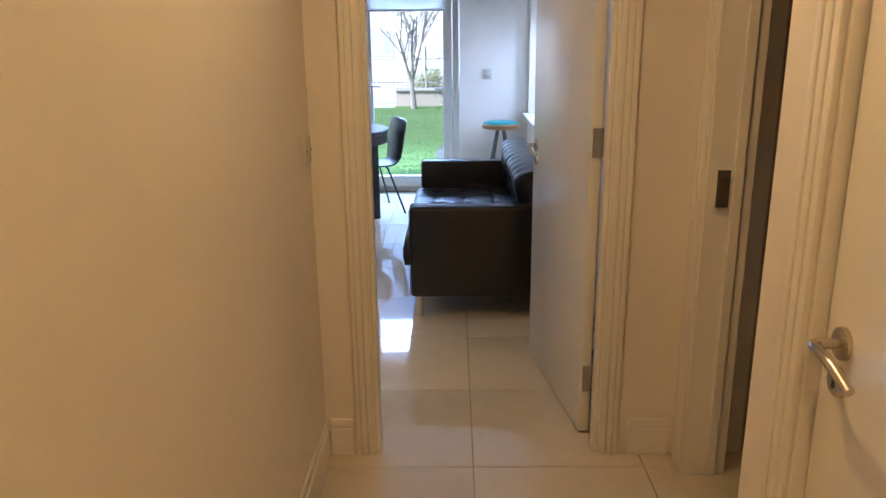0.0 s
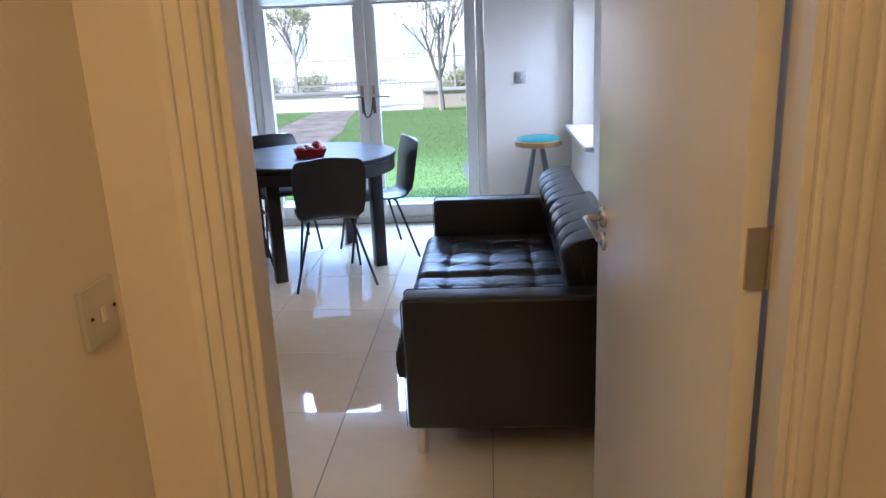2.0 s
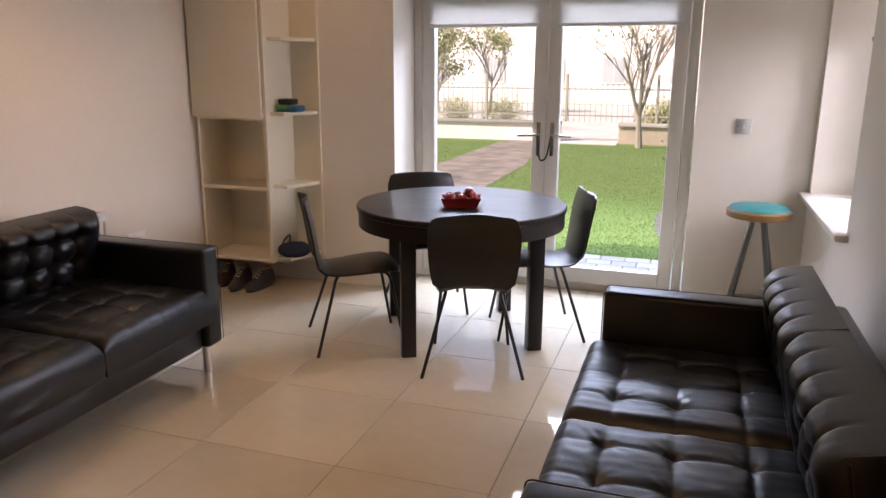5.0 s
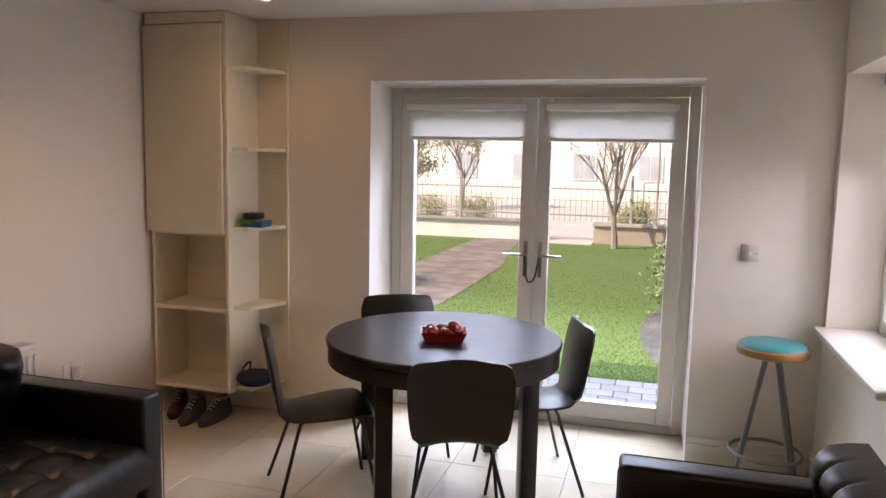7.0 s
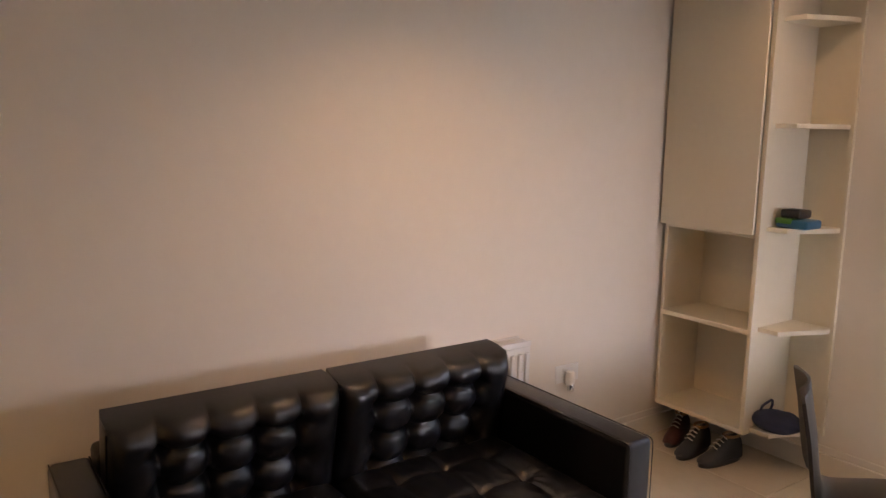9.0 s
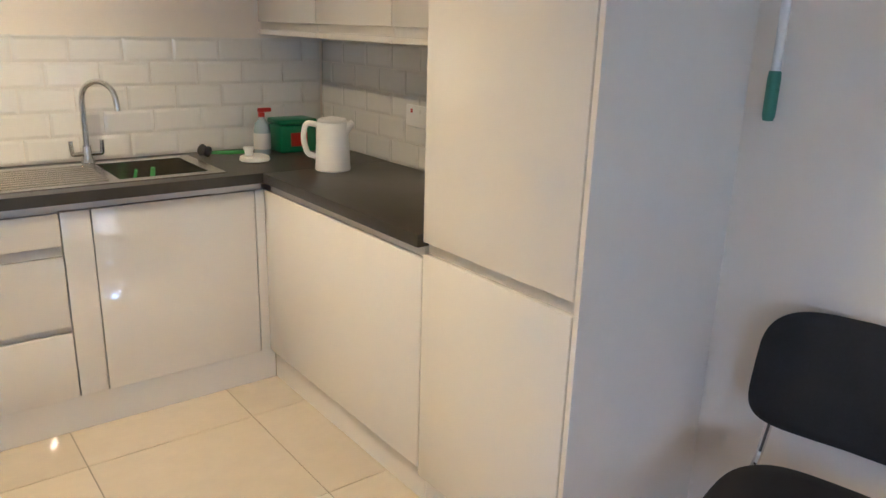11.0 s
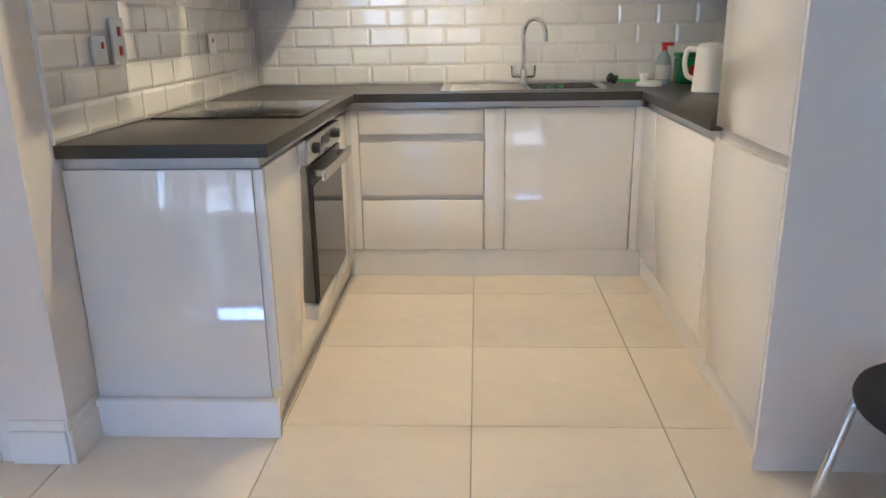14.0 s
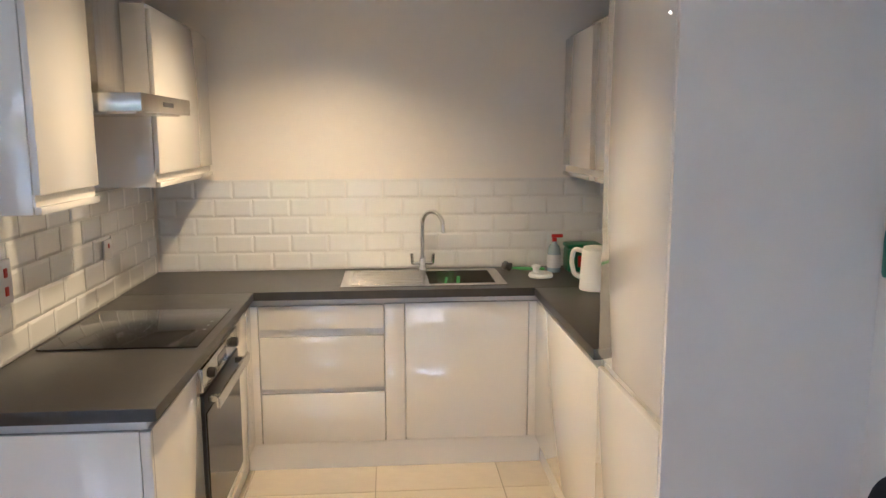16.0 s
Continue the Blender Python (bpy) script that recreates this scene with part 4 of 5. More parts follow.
part("base", boxes((CX1 + 0.02, CX1 + 0.17, 6.86, 6.99, 1.181, 1.222), bevel=0.012, seg=3), M_BLUE, bxs)
part("lid", boxes((CX1 + 0.02, CX1 + 0.10, 6.858, 6.99, 1.2, 1.226), bevel=0.006), M_GREEN, bxs)
solo("dark_case", boxes((CX1 + 0.035, CX1 + 0.13, 6.87, 6.97, 1.227, 1.265), bevel=0.01, seg=3), M_DARK, "small black case on the plastic box", "case")


def shoe(name, at, rz, mat, label, scale=1.0):
    """An ankle shoe with sole, upper, collar and laces; toe towards -y."""
    s = thing(name, at, label, "shoe", "shoes under the cabinet", rz=rz)
    bm = bmesh.new()
    rings = []
    for y, w, h0 in ((-0.145, 0.02, 0.035), (-0.13, 0.036, 0.05), (-0.09, 0.044, 0.062), (-0.04, 0.043, 0.085), (0.0, 0.040, 0.115), (0.04, 0.038, 0.130), (0.09, 0.039, 0.130), (0.115, 0.032, 0.12), (0.122, 0.015, 0.10)):
        ring = []
        for k in range(14):
            a = math.pi * k / 13
            ring.append(bm.verts.new((w * math.cos(a) * (1 - 0.25 * max(0.0, math.sin(a)) ** 3), y, 0.018 + (h0 - 0.018) * max(0.0, math.sin(a)) ** 0.8)))
        rings.append(ring)
    for q, r in zip(rings, rings[1:]):
        for k in range(13):
            bm.faces.new((q[k], q[k + 1], r[k + 1], r[k]))
    bm.faces.new(rings[0])
    bm.faces.new(rings[-1][::-1])
    part("upper", moved(bm, Matrix.Scale(scale, 4)), mat, s, local=True)
    sole = bmesh.new()
    lo, hi = [], []
    for k in range(28):
        a = math.tau * k / 28
        y = 0.138 * math.sin(a) - 0.01
        x = 0.047 * math.cos(a) * (1 - 0.12 * math.cos(2 * a))
        lo.append(sole.verts.new((x * scale, y * scale, 0)))
        hi.append(sole.verts.new((x * 1.03 * scale, y * 1.02 * scale, 0.022 * scale)))
    sole.faces.new(lo[::-1])
    sole.faces.new(hi)
    for k in range(28):
        sole.faces.new((lo[k], lo[(k + 1) % 28], hi[(k + 1) % 28], hi[k]))
    part("sole", sole, M_DARK, s, local=True)
    for k in range(4):
        y, z = -0.06 + 0.022 * k, 0.083 + 0.013 * k
        part("lace", tube([(-0.022, y, z), (0, y - 0.006, z + 0.012), (0.022, y, z)], 0.003, 6), M_FABRIC, s, local=True)
    col = [(0.03 * math.cos(a * math.tau / 16), 0.062 + 0.045 * math.sin(a * math.tau / 16), 0.128) for a in range(16)]
    part("collar", tube(col, 0.007, 8, closed=True), M_OAK, s, local=True)
    return s


M_SUEDE = material("grey_suede", (0.06, 0.065, 0.07), 0.9, vary=0.2, scale=20, bump=0.2, bump_scale=200)
M_OXBLOOD = material("oxblood_leather", (0.07, 0.018, 0.014), 0.45, vary=0.2, scale=12)
shoe("boot", (-2.715, 6.80, 0), 8, M_SUEDE, "grey suede lace-up boot on the floor")
shoe("boot", (-2.57, 6.82, 0), -6, M_SUEDE, "grey suede lace-up boot on the floor")
shoe("shoe", (-2.87, 6.87, 0), 20, M_OXBLOOD, "dark red leather shoe on the floor", 1.0)

# radiator
rad = thing("radiator", (-2.93, 4.9, 0.1), "white panel radiator on the wall behind the sofa", "radiator")
RY0, RY1 = 4.35, 5.82
part("panel", boxes((-2.895, -2.88, RY0, RY1, 0.12, 0.665), bevel=0.006), M_PVC, rad)
part("back_panel", boxes((-2.965, -2.95, RY0, RY1, 0.12, 0.665), bevel=0.006), M_PVC, rad)
part("top_grille", boxes((-2.968, -2.960, RY0, RY1, 0.667, 0.69), (-2.886, -2.878, RY0, RY1, 0.667, 0.69), *[(-2.960, -2.886, RY0 + 0.006 + 0.0195 * k, RY0 + 0.0135 + 0.0195 * k, 0.672, 0.687) for k in range(75)]), M_PVC, rad)
part("convector", boxes((-2.945, -2.90, RY0 + 0.02, RY1 - 0.02, 0.14, 0.64)), M_GREYSTEEL, rad)
for k in range(36):
    y = RY0 + 0.025 + k * (RY1 - RY0 - 0.05) / 35
    part("rib", boxes((-2.8805, -2.866, y - 0.012, y + 0.012, 0.15, 0.64), bevel=0.004, seg=1), M_PVC, rad)
part("side_cover", boxes((-2.95, -2.895, RY1 - 0.004, RY1 + 0.003, 0.13, 0.665)), M_PVC, rad)
for y in (4.6, 5.6):
    part("bracket", boxes((XL, -2.965, y - 0.02, y + 0.02, 0.3, 0.5)), M_PVC, rad)


def plate(name, at, normal, w, h, label, marks=(), category="socket", mat_face=None):
    """A wall plate with rounded edges and its switches or holes; normal: '+x', '-x', '-y', '+y'."""
    m = pose(*at) @ {"-y": pose(0, 0, 0), "+x": pose(0, 0, 0, 0, 0, 90), "-x": pose(0, 0, 0, 0, 0, -90), "+y": pose(0, 0, 0, 0, 0, 180)}[normal]
    t = thing(name, at, label, category)
    part("faceplate", moved(boxes((-w / 2, w / 2, -0.010, 0.001, -h / 2, h / 2), bevel=0.004), m), mat_face or M_PLASTIC, t)
    for u, v, a, b, mat in marks:
        part("rocker" if mat is not M_DARK else "screw", moved(boxes((u - a / 2, u + a / 2, -0.0135, -0.010, v - b / 2, v + b / 2), bevel=0.001, seg=1), m), mat, t)
    return t


M_SWITCHMETAL = material("satin_switch_plate", (0.62, 0.62, 0.60), 0.4, metal=0.6, vary=0.04, scale=12)
M_REDP = material("red_indicator", (0.5, 0.02, 0.015), 0.35, vary=0.05)
screws = ((-0.03, 0, 0.005, 0.005, M_DARK), (0.03, 0, 0.005, 0.005, M_DARK))
plate("light_switch", (0.41, YF, 1.155), "-y", 0.086, 0.086, "brushed steel switch plate on the far wall", (*screws, (0, -0.003, 0.012, 0.022, M_PVC)), "switch", M_SWITCHMETAL)
plate("hall_switch", (-0.37, 2.495, 1.118), "+x", 0.086, 0.086, "satin metal single switch plate in the hall", (*screws, (0, -0.003, 0.012, 0.022, M_PVC)), "switch", M_SWITCHMETAL)
so = plate("wall_socket", (XL, 6.16, 0.45), "+x", 0.146, 0.086, "white wall socket with a plug-in freshener", ((-0.03, 0.02, 0.012, 0.016, M_PVC),))
fr = thing("plug_in_freshener", (XL + 0.04, 6.15, 0.45), "white plug-in air freshener in the wall socket", "air freshener")
part("body", lathe([(0, 0), (0.022, 0.002), (0.026, 0.03), (0.020, 0.062), (0, 0.07)], 20, at=(XL + 0.037, 6.15, 0.405)), M_PLASTIC, fr)
part("vial", lathe([(0, 0), (0.016, 0.002), (0.018, 0.03), (0.012, 0.04), (0, 0.042)], 16, at=(XL + 0.045, 6.15, 0.375)), M_CHROME, fr)
plate("cooker_switch", (XT - 0.012, 2.10, 1.18), "-x", 0.086, 0.146, "white cooker switch plate with red rockers", ((0, 0.03, 0.02, 0.03, M_REDP), (0, -0.03, 0.02, 0.03, M_REDP)), "switch")
plate("fused_spur", (XT - 0.012, 2.235, 1.155), "-x", 0.086, 0.086, "white fused spur with a red indicator", ((0.015, 0.015, 0.014, 0.02, M_REDP),), "switch")
plate("kitchen_socket", (XT - 0.012, 1.22, 1.15), "-x", 0.086, 0.086, "white switch plate on the splashback", ((0, 0.015, 0.012, 0.02, M_REDP),), "switch")
plate("kettle_socket", (XL + 0.012, 1.30, 1.13), "+x", 0.146, 0.086, "white double socket on the splashback", ((-0.03, 0.02, 0.012, 0.016, M_REDP), (0.03, 0.02, 0.012, 0.016, M_PVC)))

# meeting chair by the wall
M_CLOTH = material("black_upholstery", (0.018, 0.018, 0.022), 0.9, vary=0.2, scale=30, bump=0.3, bump_scale=400)
mc = thing("meeting_chair", (-2.72, 3.17, 0), "black upholstered meeting chair with chrome frame by the wall", "chair", rz=-78)
bm = bmesh.new()
rows_ = []
for side, yy in ((-1, -0.022), (1, 0.022)):
    for f in (0.82, 0.94, 1.0) if side < 0 else (1.0, 0.94, 0.82):
        ring_ = []
        for k in range(48):
            a = math.tau * k / 48
            cx, cz = math.cos(a), math.sin(a)
            px = math.copysign(abs(cx) ** 0.45, cx) * 0.228 * (1 - 0.06 * cz)
            pz = math.copysign(abs(cz) ** 0.5, cz) * 0.155
            depth_ = yy * {0.82: 1.0, 0.94: 0.8, 1.0: 0.35}[f]
            ring_.append(bm.verts.new((px * f, depth_ + 0.9 * (px * f) ** 2, 0.16 + pz * f)))
        rows_.append(ring_)
for q, r in zip(rows_, rows_[1:]):
    for k in range(48):
        bm.faces.new((q[k], q[(k + 1) % 48], r[(k + 1) % 48], r[k]))
for ring_ in (rows_[0], rows_[-1]):
    hub = bm.verts.new((0, sum(v.co.y for v in ring_) / 48 - 0.02, 0.16))
    for k in range(48):
        bm.faces.new((ring_[k], ring_[(k + 1) % 48], hub))
part("backrest", moved(bm, pose(0, -0.225, 0.545, 10, 0, 0)), M_CLOTH, mc, "black cloth backrest", local=True)
seatpad, rings_ = bmesh.new(), []
for f, dz in ((0.0, -0.012), (0.7, -0.014), (0.93, -0.006), (0.985, 0.006), (1.0, 0.018), (0.985, 0.03), (0.93, 0.04), (0.75, 0.044), (0.4, 0.042), (0.0, 0.04)):
    pts_ = [(math.tau * k / 48) for k in range(48)] if f else [0]
    rings_.append([seatpad.verts.new((f * 0.225 * math.copysign(abs(math.cos(a)) ** 0.62, math.cos(a)), 0.02 + f * 0.225 * math.copysign(abs(math.sin(a)) ** 0.72, math.sin(a)) if f else 0.02, 0.435 + dz - 0.03 * max(0, f * math.sin(a)) ** 3)) for a in pts_])
for q, r in zip(rings_, rings_[1:]):
    for k in range(48):
        vs_ = list(dict.fromkeys((q[k % len(q)], q[(k + 1) % len(q)], r[(k + 1) % len(r)], r[k % len(r)])))
        if len(vs_) > 2:
            seatpad.faces.new(vs_)
part("seat", seatpad, M_CLOTH, mc, local=True)
for sg in (-1, 1):
    part("leg_frame", tube(bend([(sg * 0.235, 0.24, 0.0), (sg * 0.21, 0.15, 0.41), (sg * 0.20, -0.15, 0.41), (sg * 0.235, -0.25, 0.0)], 0.05, 6), 0.0115, 10), M_CHROME, mc, "chrome tube leg frame", local=True)
    part("back_stay", tube(bend([(sg * 0.19, -0.10, 0.43), (sg * 0.19, -0.215, 0.435), (sg * 0.17, -0.265, 0.66)], 0.04), 0.009, 8), M_CHROME, mc, local=True)

# pole hanging in the corner
M_JADE = material("green_grip", (0.05, 0.22, 0.15), 0.45, vary=0.1)
mop = thing("broom_handle", (-2.955, 2.80, 1.28), "white broom handle with a green grip hung in the corner", "broom")
part("pole", tube([(-2.962, 2.79, 1.40), (-2.975, 2.785, 2.32)], 0.0115, 12), M_PVC, mop)
part("grip", lathe([(0, 0), (0.012, 0.002), (0.0155, 0.012), (0.016, 0.1), (0.0145, 0.118), (0.012, 0.12)], 14, at=(-2.961, 2.79, 1.285)), M_JADE, mop)
part("hook", tube(bend([(XL, 2.785, 2.33), (-2.96, 2.785, 2.33), (-2.96, 2.785, 2.30)], 0.01), 0.004, 6), M_CHROME, mop)

# chest of drawers inside the store
chest = thing("chest_of_drawers", (1.5, 2.95, 0), "pale wooden chest of drawers with bar handles inside the unlit store", "chest of drawers")
# chest in the store's darkened colour, shade included
part("body", boxes((1.14, 1.85, 2.72, 3.18, 0.05, 0.575), bevel=0.003), M_STORESHADE, chest)
part("top", boxes((1.135, 1.86, 2.69, 3.19, 0.577, 0.597), bevel=0.003), M_STORESHADE, chest)
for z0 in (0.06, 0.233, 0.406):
    d = part("drawer", boxes((1.146, 1.844, 2.70, 2.718, z0, z0 + 0.165), bevel=0.003), M_STORESHADE, chest)
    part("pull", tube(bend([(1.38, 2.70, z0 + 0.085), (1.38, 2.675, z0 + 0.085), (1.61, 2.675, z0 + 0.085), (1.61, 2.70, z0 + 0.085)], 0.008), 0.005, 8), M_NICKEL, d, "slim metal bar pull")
part("plinth", boxes((1.15, 1.84, 2.75, 3.16, 0, 0.05)), M_STORESHADE, chest)

# ---- ceiling downlights ----
M_LENS = material("lamp_lens", (0.9, 0.85, 0.75), 0.4, emission=((1.0, 0.82, 0.55), 12.0))
# every spot gets a fitting, the added one by the open door too
for lx, ly in (*KITCHEN_SPOTS, *LIVING_SPOTS, *TABLE_FILL_SPOTS, *CORNER_SPOTS, *HALL_SPOTS):
    dl = thing("downlight", (lx, ly, CEIL - 0.012), "recessed ceiling downlight with a white ring, lit", "ceiling light", "ceiling downlights")
    part("ring", lathe([(0.030, 0.012), (0.031, 0.004), (0.040, 0.0), (0.046, 0.004), (0.046, 0.012)], 28, at=(lx, ly, CEIL - 0.012)), M_PVC, dl)
    part("lens", lathe([(0, 0.009), (0.030, 0.009), (0.030, 0.0115), (0, 0.0115)], 24, at=(lx, ly, CEIL - 0.012)), M_LENS, dl, "glowing warm lens")

# ---- things on the worktop ----
ZT = TOP + 0.0005
kettle = thing("kettle", (-2.69, 1.13, ZT), "cream-white plastic jug kettle on the worktop", "kettle", rz=-35)
part("body", lathe([(0, 0.0), (0.078, 0.0), (0.082, 0.008), (0.080, 0.02), (0.076, 0.10), (0.070, 0.20), (0.068, 0.215), (0, 0.22)], 36), M_PLASTIC, kettle, local=True)
part("lid", lathe([(0.066, 0.219), (0.062, 0.228), (0.02, 0.236), (0, 0.237)], 32), M_PLASTIC, kettle, local=True)
part("handle", tube(bend([(0.066, 0, 0.20), (0.12, 0, 0.21), (0.135, 0, 0.14), (0.115, 0, 0.07), (0.078, 0, 0.06)], 0.03), 0.013, 12), M_PLASTIC, kettle, local=True)
part("spout", tube([(-0.055, 0, 0.185), (-0.092, 0, 0.215)], [0.03, 0.014], 14), M_PLASTIC, kettle, local=True)
kettle.scale = (0.88, 0.88, 0.9)
M_BOTTLE = material("clear_spray_plastic", (0.55, 0.66, 0.70), 0.15, vary=0.06, transmission=0.35)
M_SAGE = material("green_packaging", (0.01, 0.17, 0.07), 0.35, vary=0.1)
M_BRISTLE = material("green_bristle", (0.10, 0.42, 0.10), 0.6, vary=0.15)
M_LABELW = material("pale_label", (0.62, 0.60, 0.56), 0.5, vary=0.04)
sp = thing("spray_bottle", (-2.60, 0.66, ZT), "clear cleaning bottle with a red pump top", "bottle")
bt = part("bottle", lathe([(0, 0), (0.033, 0), (0.037, 0.006), (0.036, 0.10), (0.030, 0.135), (0.014, 0.155), (0.012, 0.165), (0, 0.165)], 24, at=(-2.60, 0.66, ZT)), M_BOTTLE, sp)
part("label", lathe([(0.0372, 0.025), (0.0377, 0.026), (0.0372, 0.095)], 24, at=(-2.60, 0.66, ZT)), M_LABELW, bt)
part("pump", boxes((-2.612, -2.588, 0.648, 0.672, ZT + 0.163, ZT + 0.185), (-2.645, -2.585, 0.650, 0.670, ZT + 0.185, ZT + 0.203), bevel=0.004), M_REDP, sp, "red pump top")
tub = thing("tablet_tub", (-2.76, 0.63, ZT), "green tub of dishwasher tablets", "tub")
part("tub", boxes((-2.85, -2.67, 0.57, 0.70, ZT, ZT + 0.125), bevel=0.012, seg=3), M_SAGE, tub)
part("lid", boxes((-2.853, -2.667, 0.567, 0.703, ZT + 0.126, ZT + 0.15), bevel=0.008), M_SAGE, tub)
part("label", boxes((-2.80, -2.72, 0.7005, 0.7025, ZT + 0.03, ZT + 0.09)), M_REDP, tub)
dish = thing("soap_dish", (-2.50, 0.80, ZT), "white plastic pump dish beside the sink", "dish")
part("dish", lathe([(0, 0), (0.058, 0), (0.064, 0.006), (0.060, 0.02), (0.045, 0.026), (0, 0.022)], 32, at=(-2.50, 0.80, ZT)), M_PLASTIC, dish)
part("pump", lathe([(0.016, 0.02), (0.018, 0.045), (0.024, 0.055), (0.022, 0.062), (0, 0.064)], 20, at=(-2.475, 0.80, ZT)), M_PLASTIC, dish)
br = thing("dish_brush", (-2.42, 0.64, ZT), "green-handled dish brush lying on the worktop", "brush")
part("handle", tube([(-2.37, 0.62, ZT + 0.018), (-2.45, 0.635, ZT + 0.014), (-2.55, 0.66, ZT + 0.016)], [0.007, 0.009, 0.008], 10), M_BRISTLE, br)
part("head", moved(lathe([(0, 0), (0.022, 0), (0.026, 0.012), (0.018, 0.02), (0, 0.022)], 18), pose(-2.35, 0.615, ZT + 0.028, 0, 70, 15)), M_DARK, br)
part("bristles", moved(lathe([(0, 0), (0.018, 0), (0.024, -0.024), (0, -0.026)], 18), pose(-2.35, 0.615, ZT + 0.028, 0, 70, 15)), M_DARK, br)
sb = thing("sink_brush", (-2.06, 0.80, TOP - 0.165), "pale green scrubbing brush standing in the sink", "brush")
part("head", lathe([(0, 0), (0.04, 0), (0.043, 0.01), (0.036, 0.02), (0, 0.022)], 24, at=(-2.06, 0.80, TOP - 0.168)), M_PLASTIC, sb)
part("handle", tube([(-2.06, 0.80, TOP - 0.15), (-2.07, 0.83, TOP + 0.015)], 0.009, 8), M_BRISTLE, sb)
part("loop", tube(bend([(-2.04, 0.79, TOP - 0.15), (-2.0, 0.80, TOP - 0.05), (-2.01, 0.82, TOP + 0.01)], 0.03), 0.006, 8), M_BRISTLE, sb)

# ---- garden ----
GZ = -0.10
M_GRASS = material("lawn_soil", (0.118, 0.186, 0.045), 0.95, vary=0.2, scale=1.2, second=(0.092, 0.155, 0.034), bump=0.4, bump_scale=60, stretch=(0.35, 1.6, 1))
M_BLADE = material("grass_blade", (0.132, 0.20, 0.05), 0.8, vary=0.15, scale=1.2, second=(0.10, 0.168, 0.036), stretch=(0.35, 1.6, 1))
_n = M_BLADE.node_tree
_tr, _mx = _n.nodes.new("ShaderNodeBsdfTranslucent"), _n.nodes.new("ShaderNodeMixShader")
_tr.inputs["Color"].default_value = (0.17, 0.25, 0.05, 1)
_mx.inputs["Fac"].default_value = 0.5
_n.links.new(_n.nodes["Principled BSDF"].outputs["BSDF"], _mx.inputs[1])
_n.links.new(_tr.outputs["BSDF"], _mx.inputs[2])
_n.links.new(_mx.outputs["Shader"], _n.nodes["Material Output"].inputs["Surface"])
M_GRAVEL = material("gravel", (0.26, 0.22, 0.18), 0.95, vary=0.25, scale=14, bump=0.8, bump_scale=90)
M_PAVER = material("concrete_paver", (0.34, 0.33, 0.31), 0.85, vary=0.12, scale=12, bump=0.3, bump_scale=150, per_object=0.12)
M_WALLSTONE = material("rendered_garden_wall", (0.74, 0.69, 0.61), 0.9, vary=0.1, scale=4, bump=0.4, bump_scale=40)
M_COPING = material("concrete_coping", (0.36, 0.34, 0.31), 0.9, vary=0.15, scale=6)
M_FENCE = material("fence_iron", (0.34, 0.32, 0.27), 0.6, metal=0.0, vary=0.1)
M_BARK = material("bark", (0.36, 0.315, 0.26), 0.9, vary=0.2, scale=10, stretch=(1, 1, 0.3), bump=0.8, bump_scale=40)
M_LEAF = material("hedge_leaf", (0.085, 0.125, 0.038), 0.55, vary=0.3, scale=9, second=(0.13, 0.165, 0.055))
M_SPRING = material("spring_leaf", (0.36, 0.37, 0.16), 0.6, vary=0.2, scale=2)
M_SOIL = material("planting_soil", (0.06, 0.045, 0.035), 0.95, vary=0.3, scale=8, bump=0.8, bump_scale=50)
M_TARMAC = material("road_tarmac", (0.54, 0.51, 0.46), 0.9, vary=0.1, scale=3)
M_RENDER = material("pale_house_render", (0.84, 0.82, 0.78), 0.9, vary=0.05, scale=1.5)
M_ROOF = material("slate_roof", (0.25, 0.22, 0.21), 0.8, vary=0.15, scale=4)
M_PANE = material("far_window", (0.45, 0.48, 0.50), 0.15, vary=0.1)

ground = structure("ground", boxes((-120, 120, 7.552, 200, GZ - 0.2, GZ)), M_GRASS, "green lawn stretching away from the house", "lawn")
bm = bmesh.new()
edge = [(-2.45, -3.3, 8.9), (-2.5, -3.5, 10.5), (-2.45, -3.75, 12.5), (-2.45, -3.85, 14.8), (-2.7, -3.85, 16.5), (-2.9, -3.8, 18.9)]
lo = [(bm.verts.new((a, y, GZ + 0.006)), bm.verts.new((b, y, GZ + 0.006))) for a, b, y in edge]
for p, q in zip(lo, lo[1:]):
    bm.faces.new((p[0], q[0], q[1], p[1]))
structure("garden_path", bm, M_GRAVEL, "pinkish gravel path curving across the lawn", "path")
bm = bmesh.new()
box(bm, -9, 6, 7.552, 8.78, GZ - 0.1, GZ + 0.015)
structure("patio_bed", bm, M_SOIL, "sand bed under the paving", "paving")
road = structure("road", boxes((-60, 60, 19.2, 36.0, GZ, GZ + 0.02), (-2.58, -1.36, 18.5, 19.2, GZ, GZ + 0.02)), M_TARMAC, "pale sunlit concrete road beyond the railings", "road")

# garden wall with railings
gw = thing("garden_wall", (-2, 19.0, GZ), "low pale rendered garden wall with a concrete coping and a gap", "garden wall")
# right stretch: brown render with the tree's shadow put into its colour
M_WALLSHADE = material("shaded_wall_render", (0.42, 0.35, 0.27), 0.9, vary=0.18, scale=4, bump=0.4, bump_scale=40)
for gx0, gx1, gm in ((-30, -2.6, M_WALLSTONE), (-1.35, 30, M_WALLSHADE)):
    part("wall", boxes((gx0, gx1, 18.9, 19.1, GZ, 0.27)), gm, gw)
    part("coping", boxes((gx0 - 0.02, gx1, 18.84, 19.16, 0.27, 0.34), bevel=0.01), M_COPING, gw)
rl = thing("railings", (-2, 19.0, 0.34), "dark iron railings along the garden wall", "railings")
part("rail", boxes((-12, 8, 18.985, 19.015, 0.46, 0.49)), M_FENCE, rl)
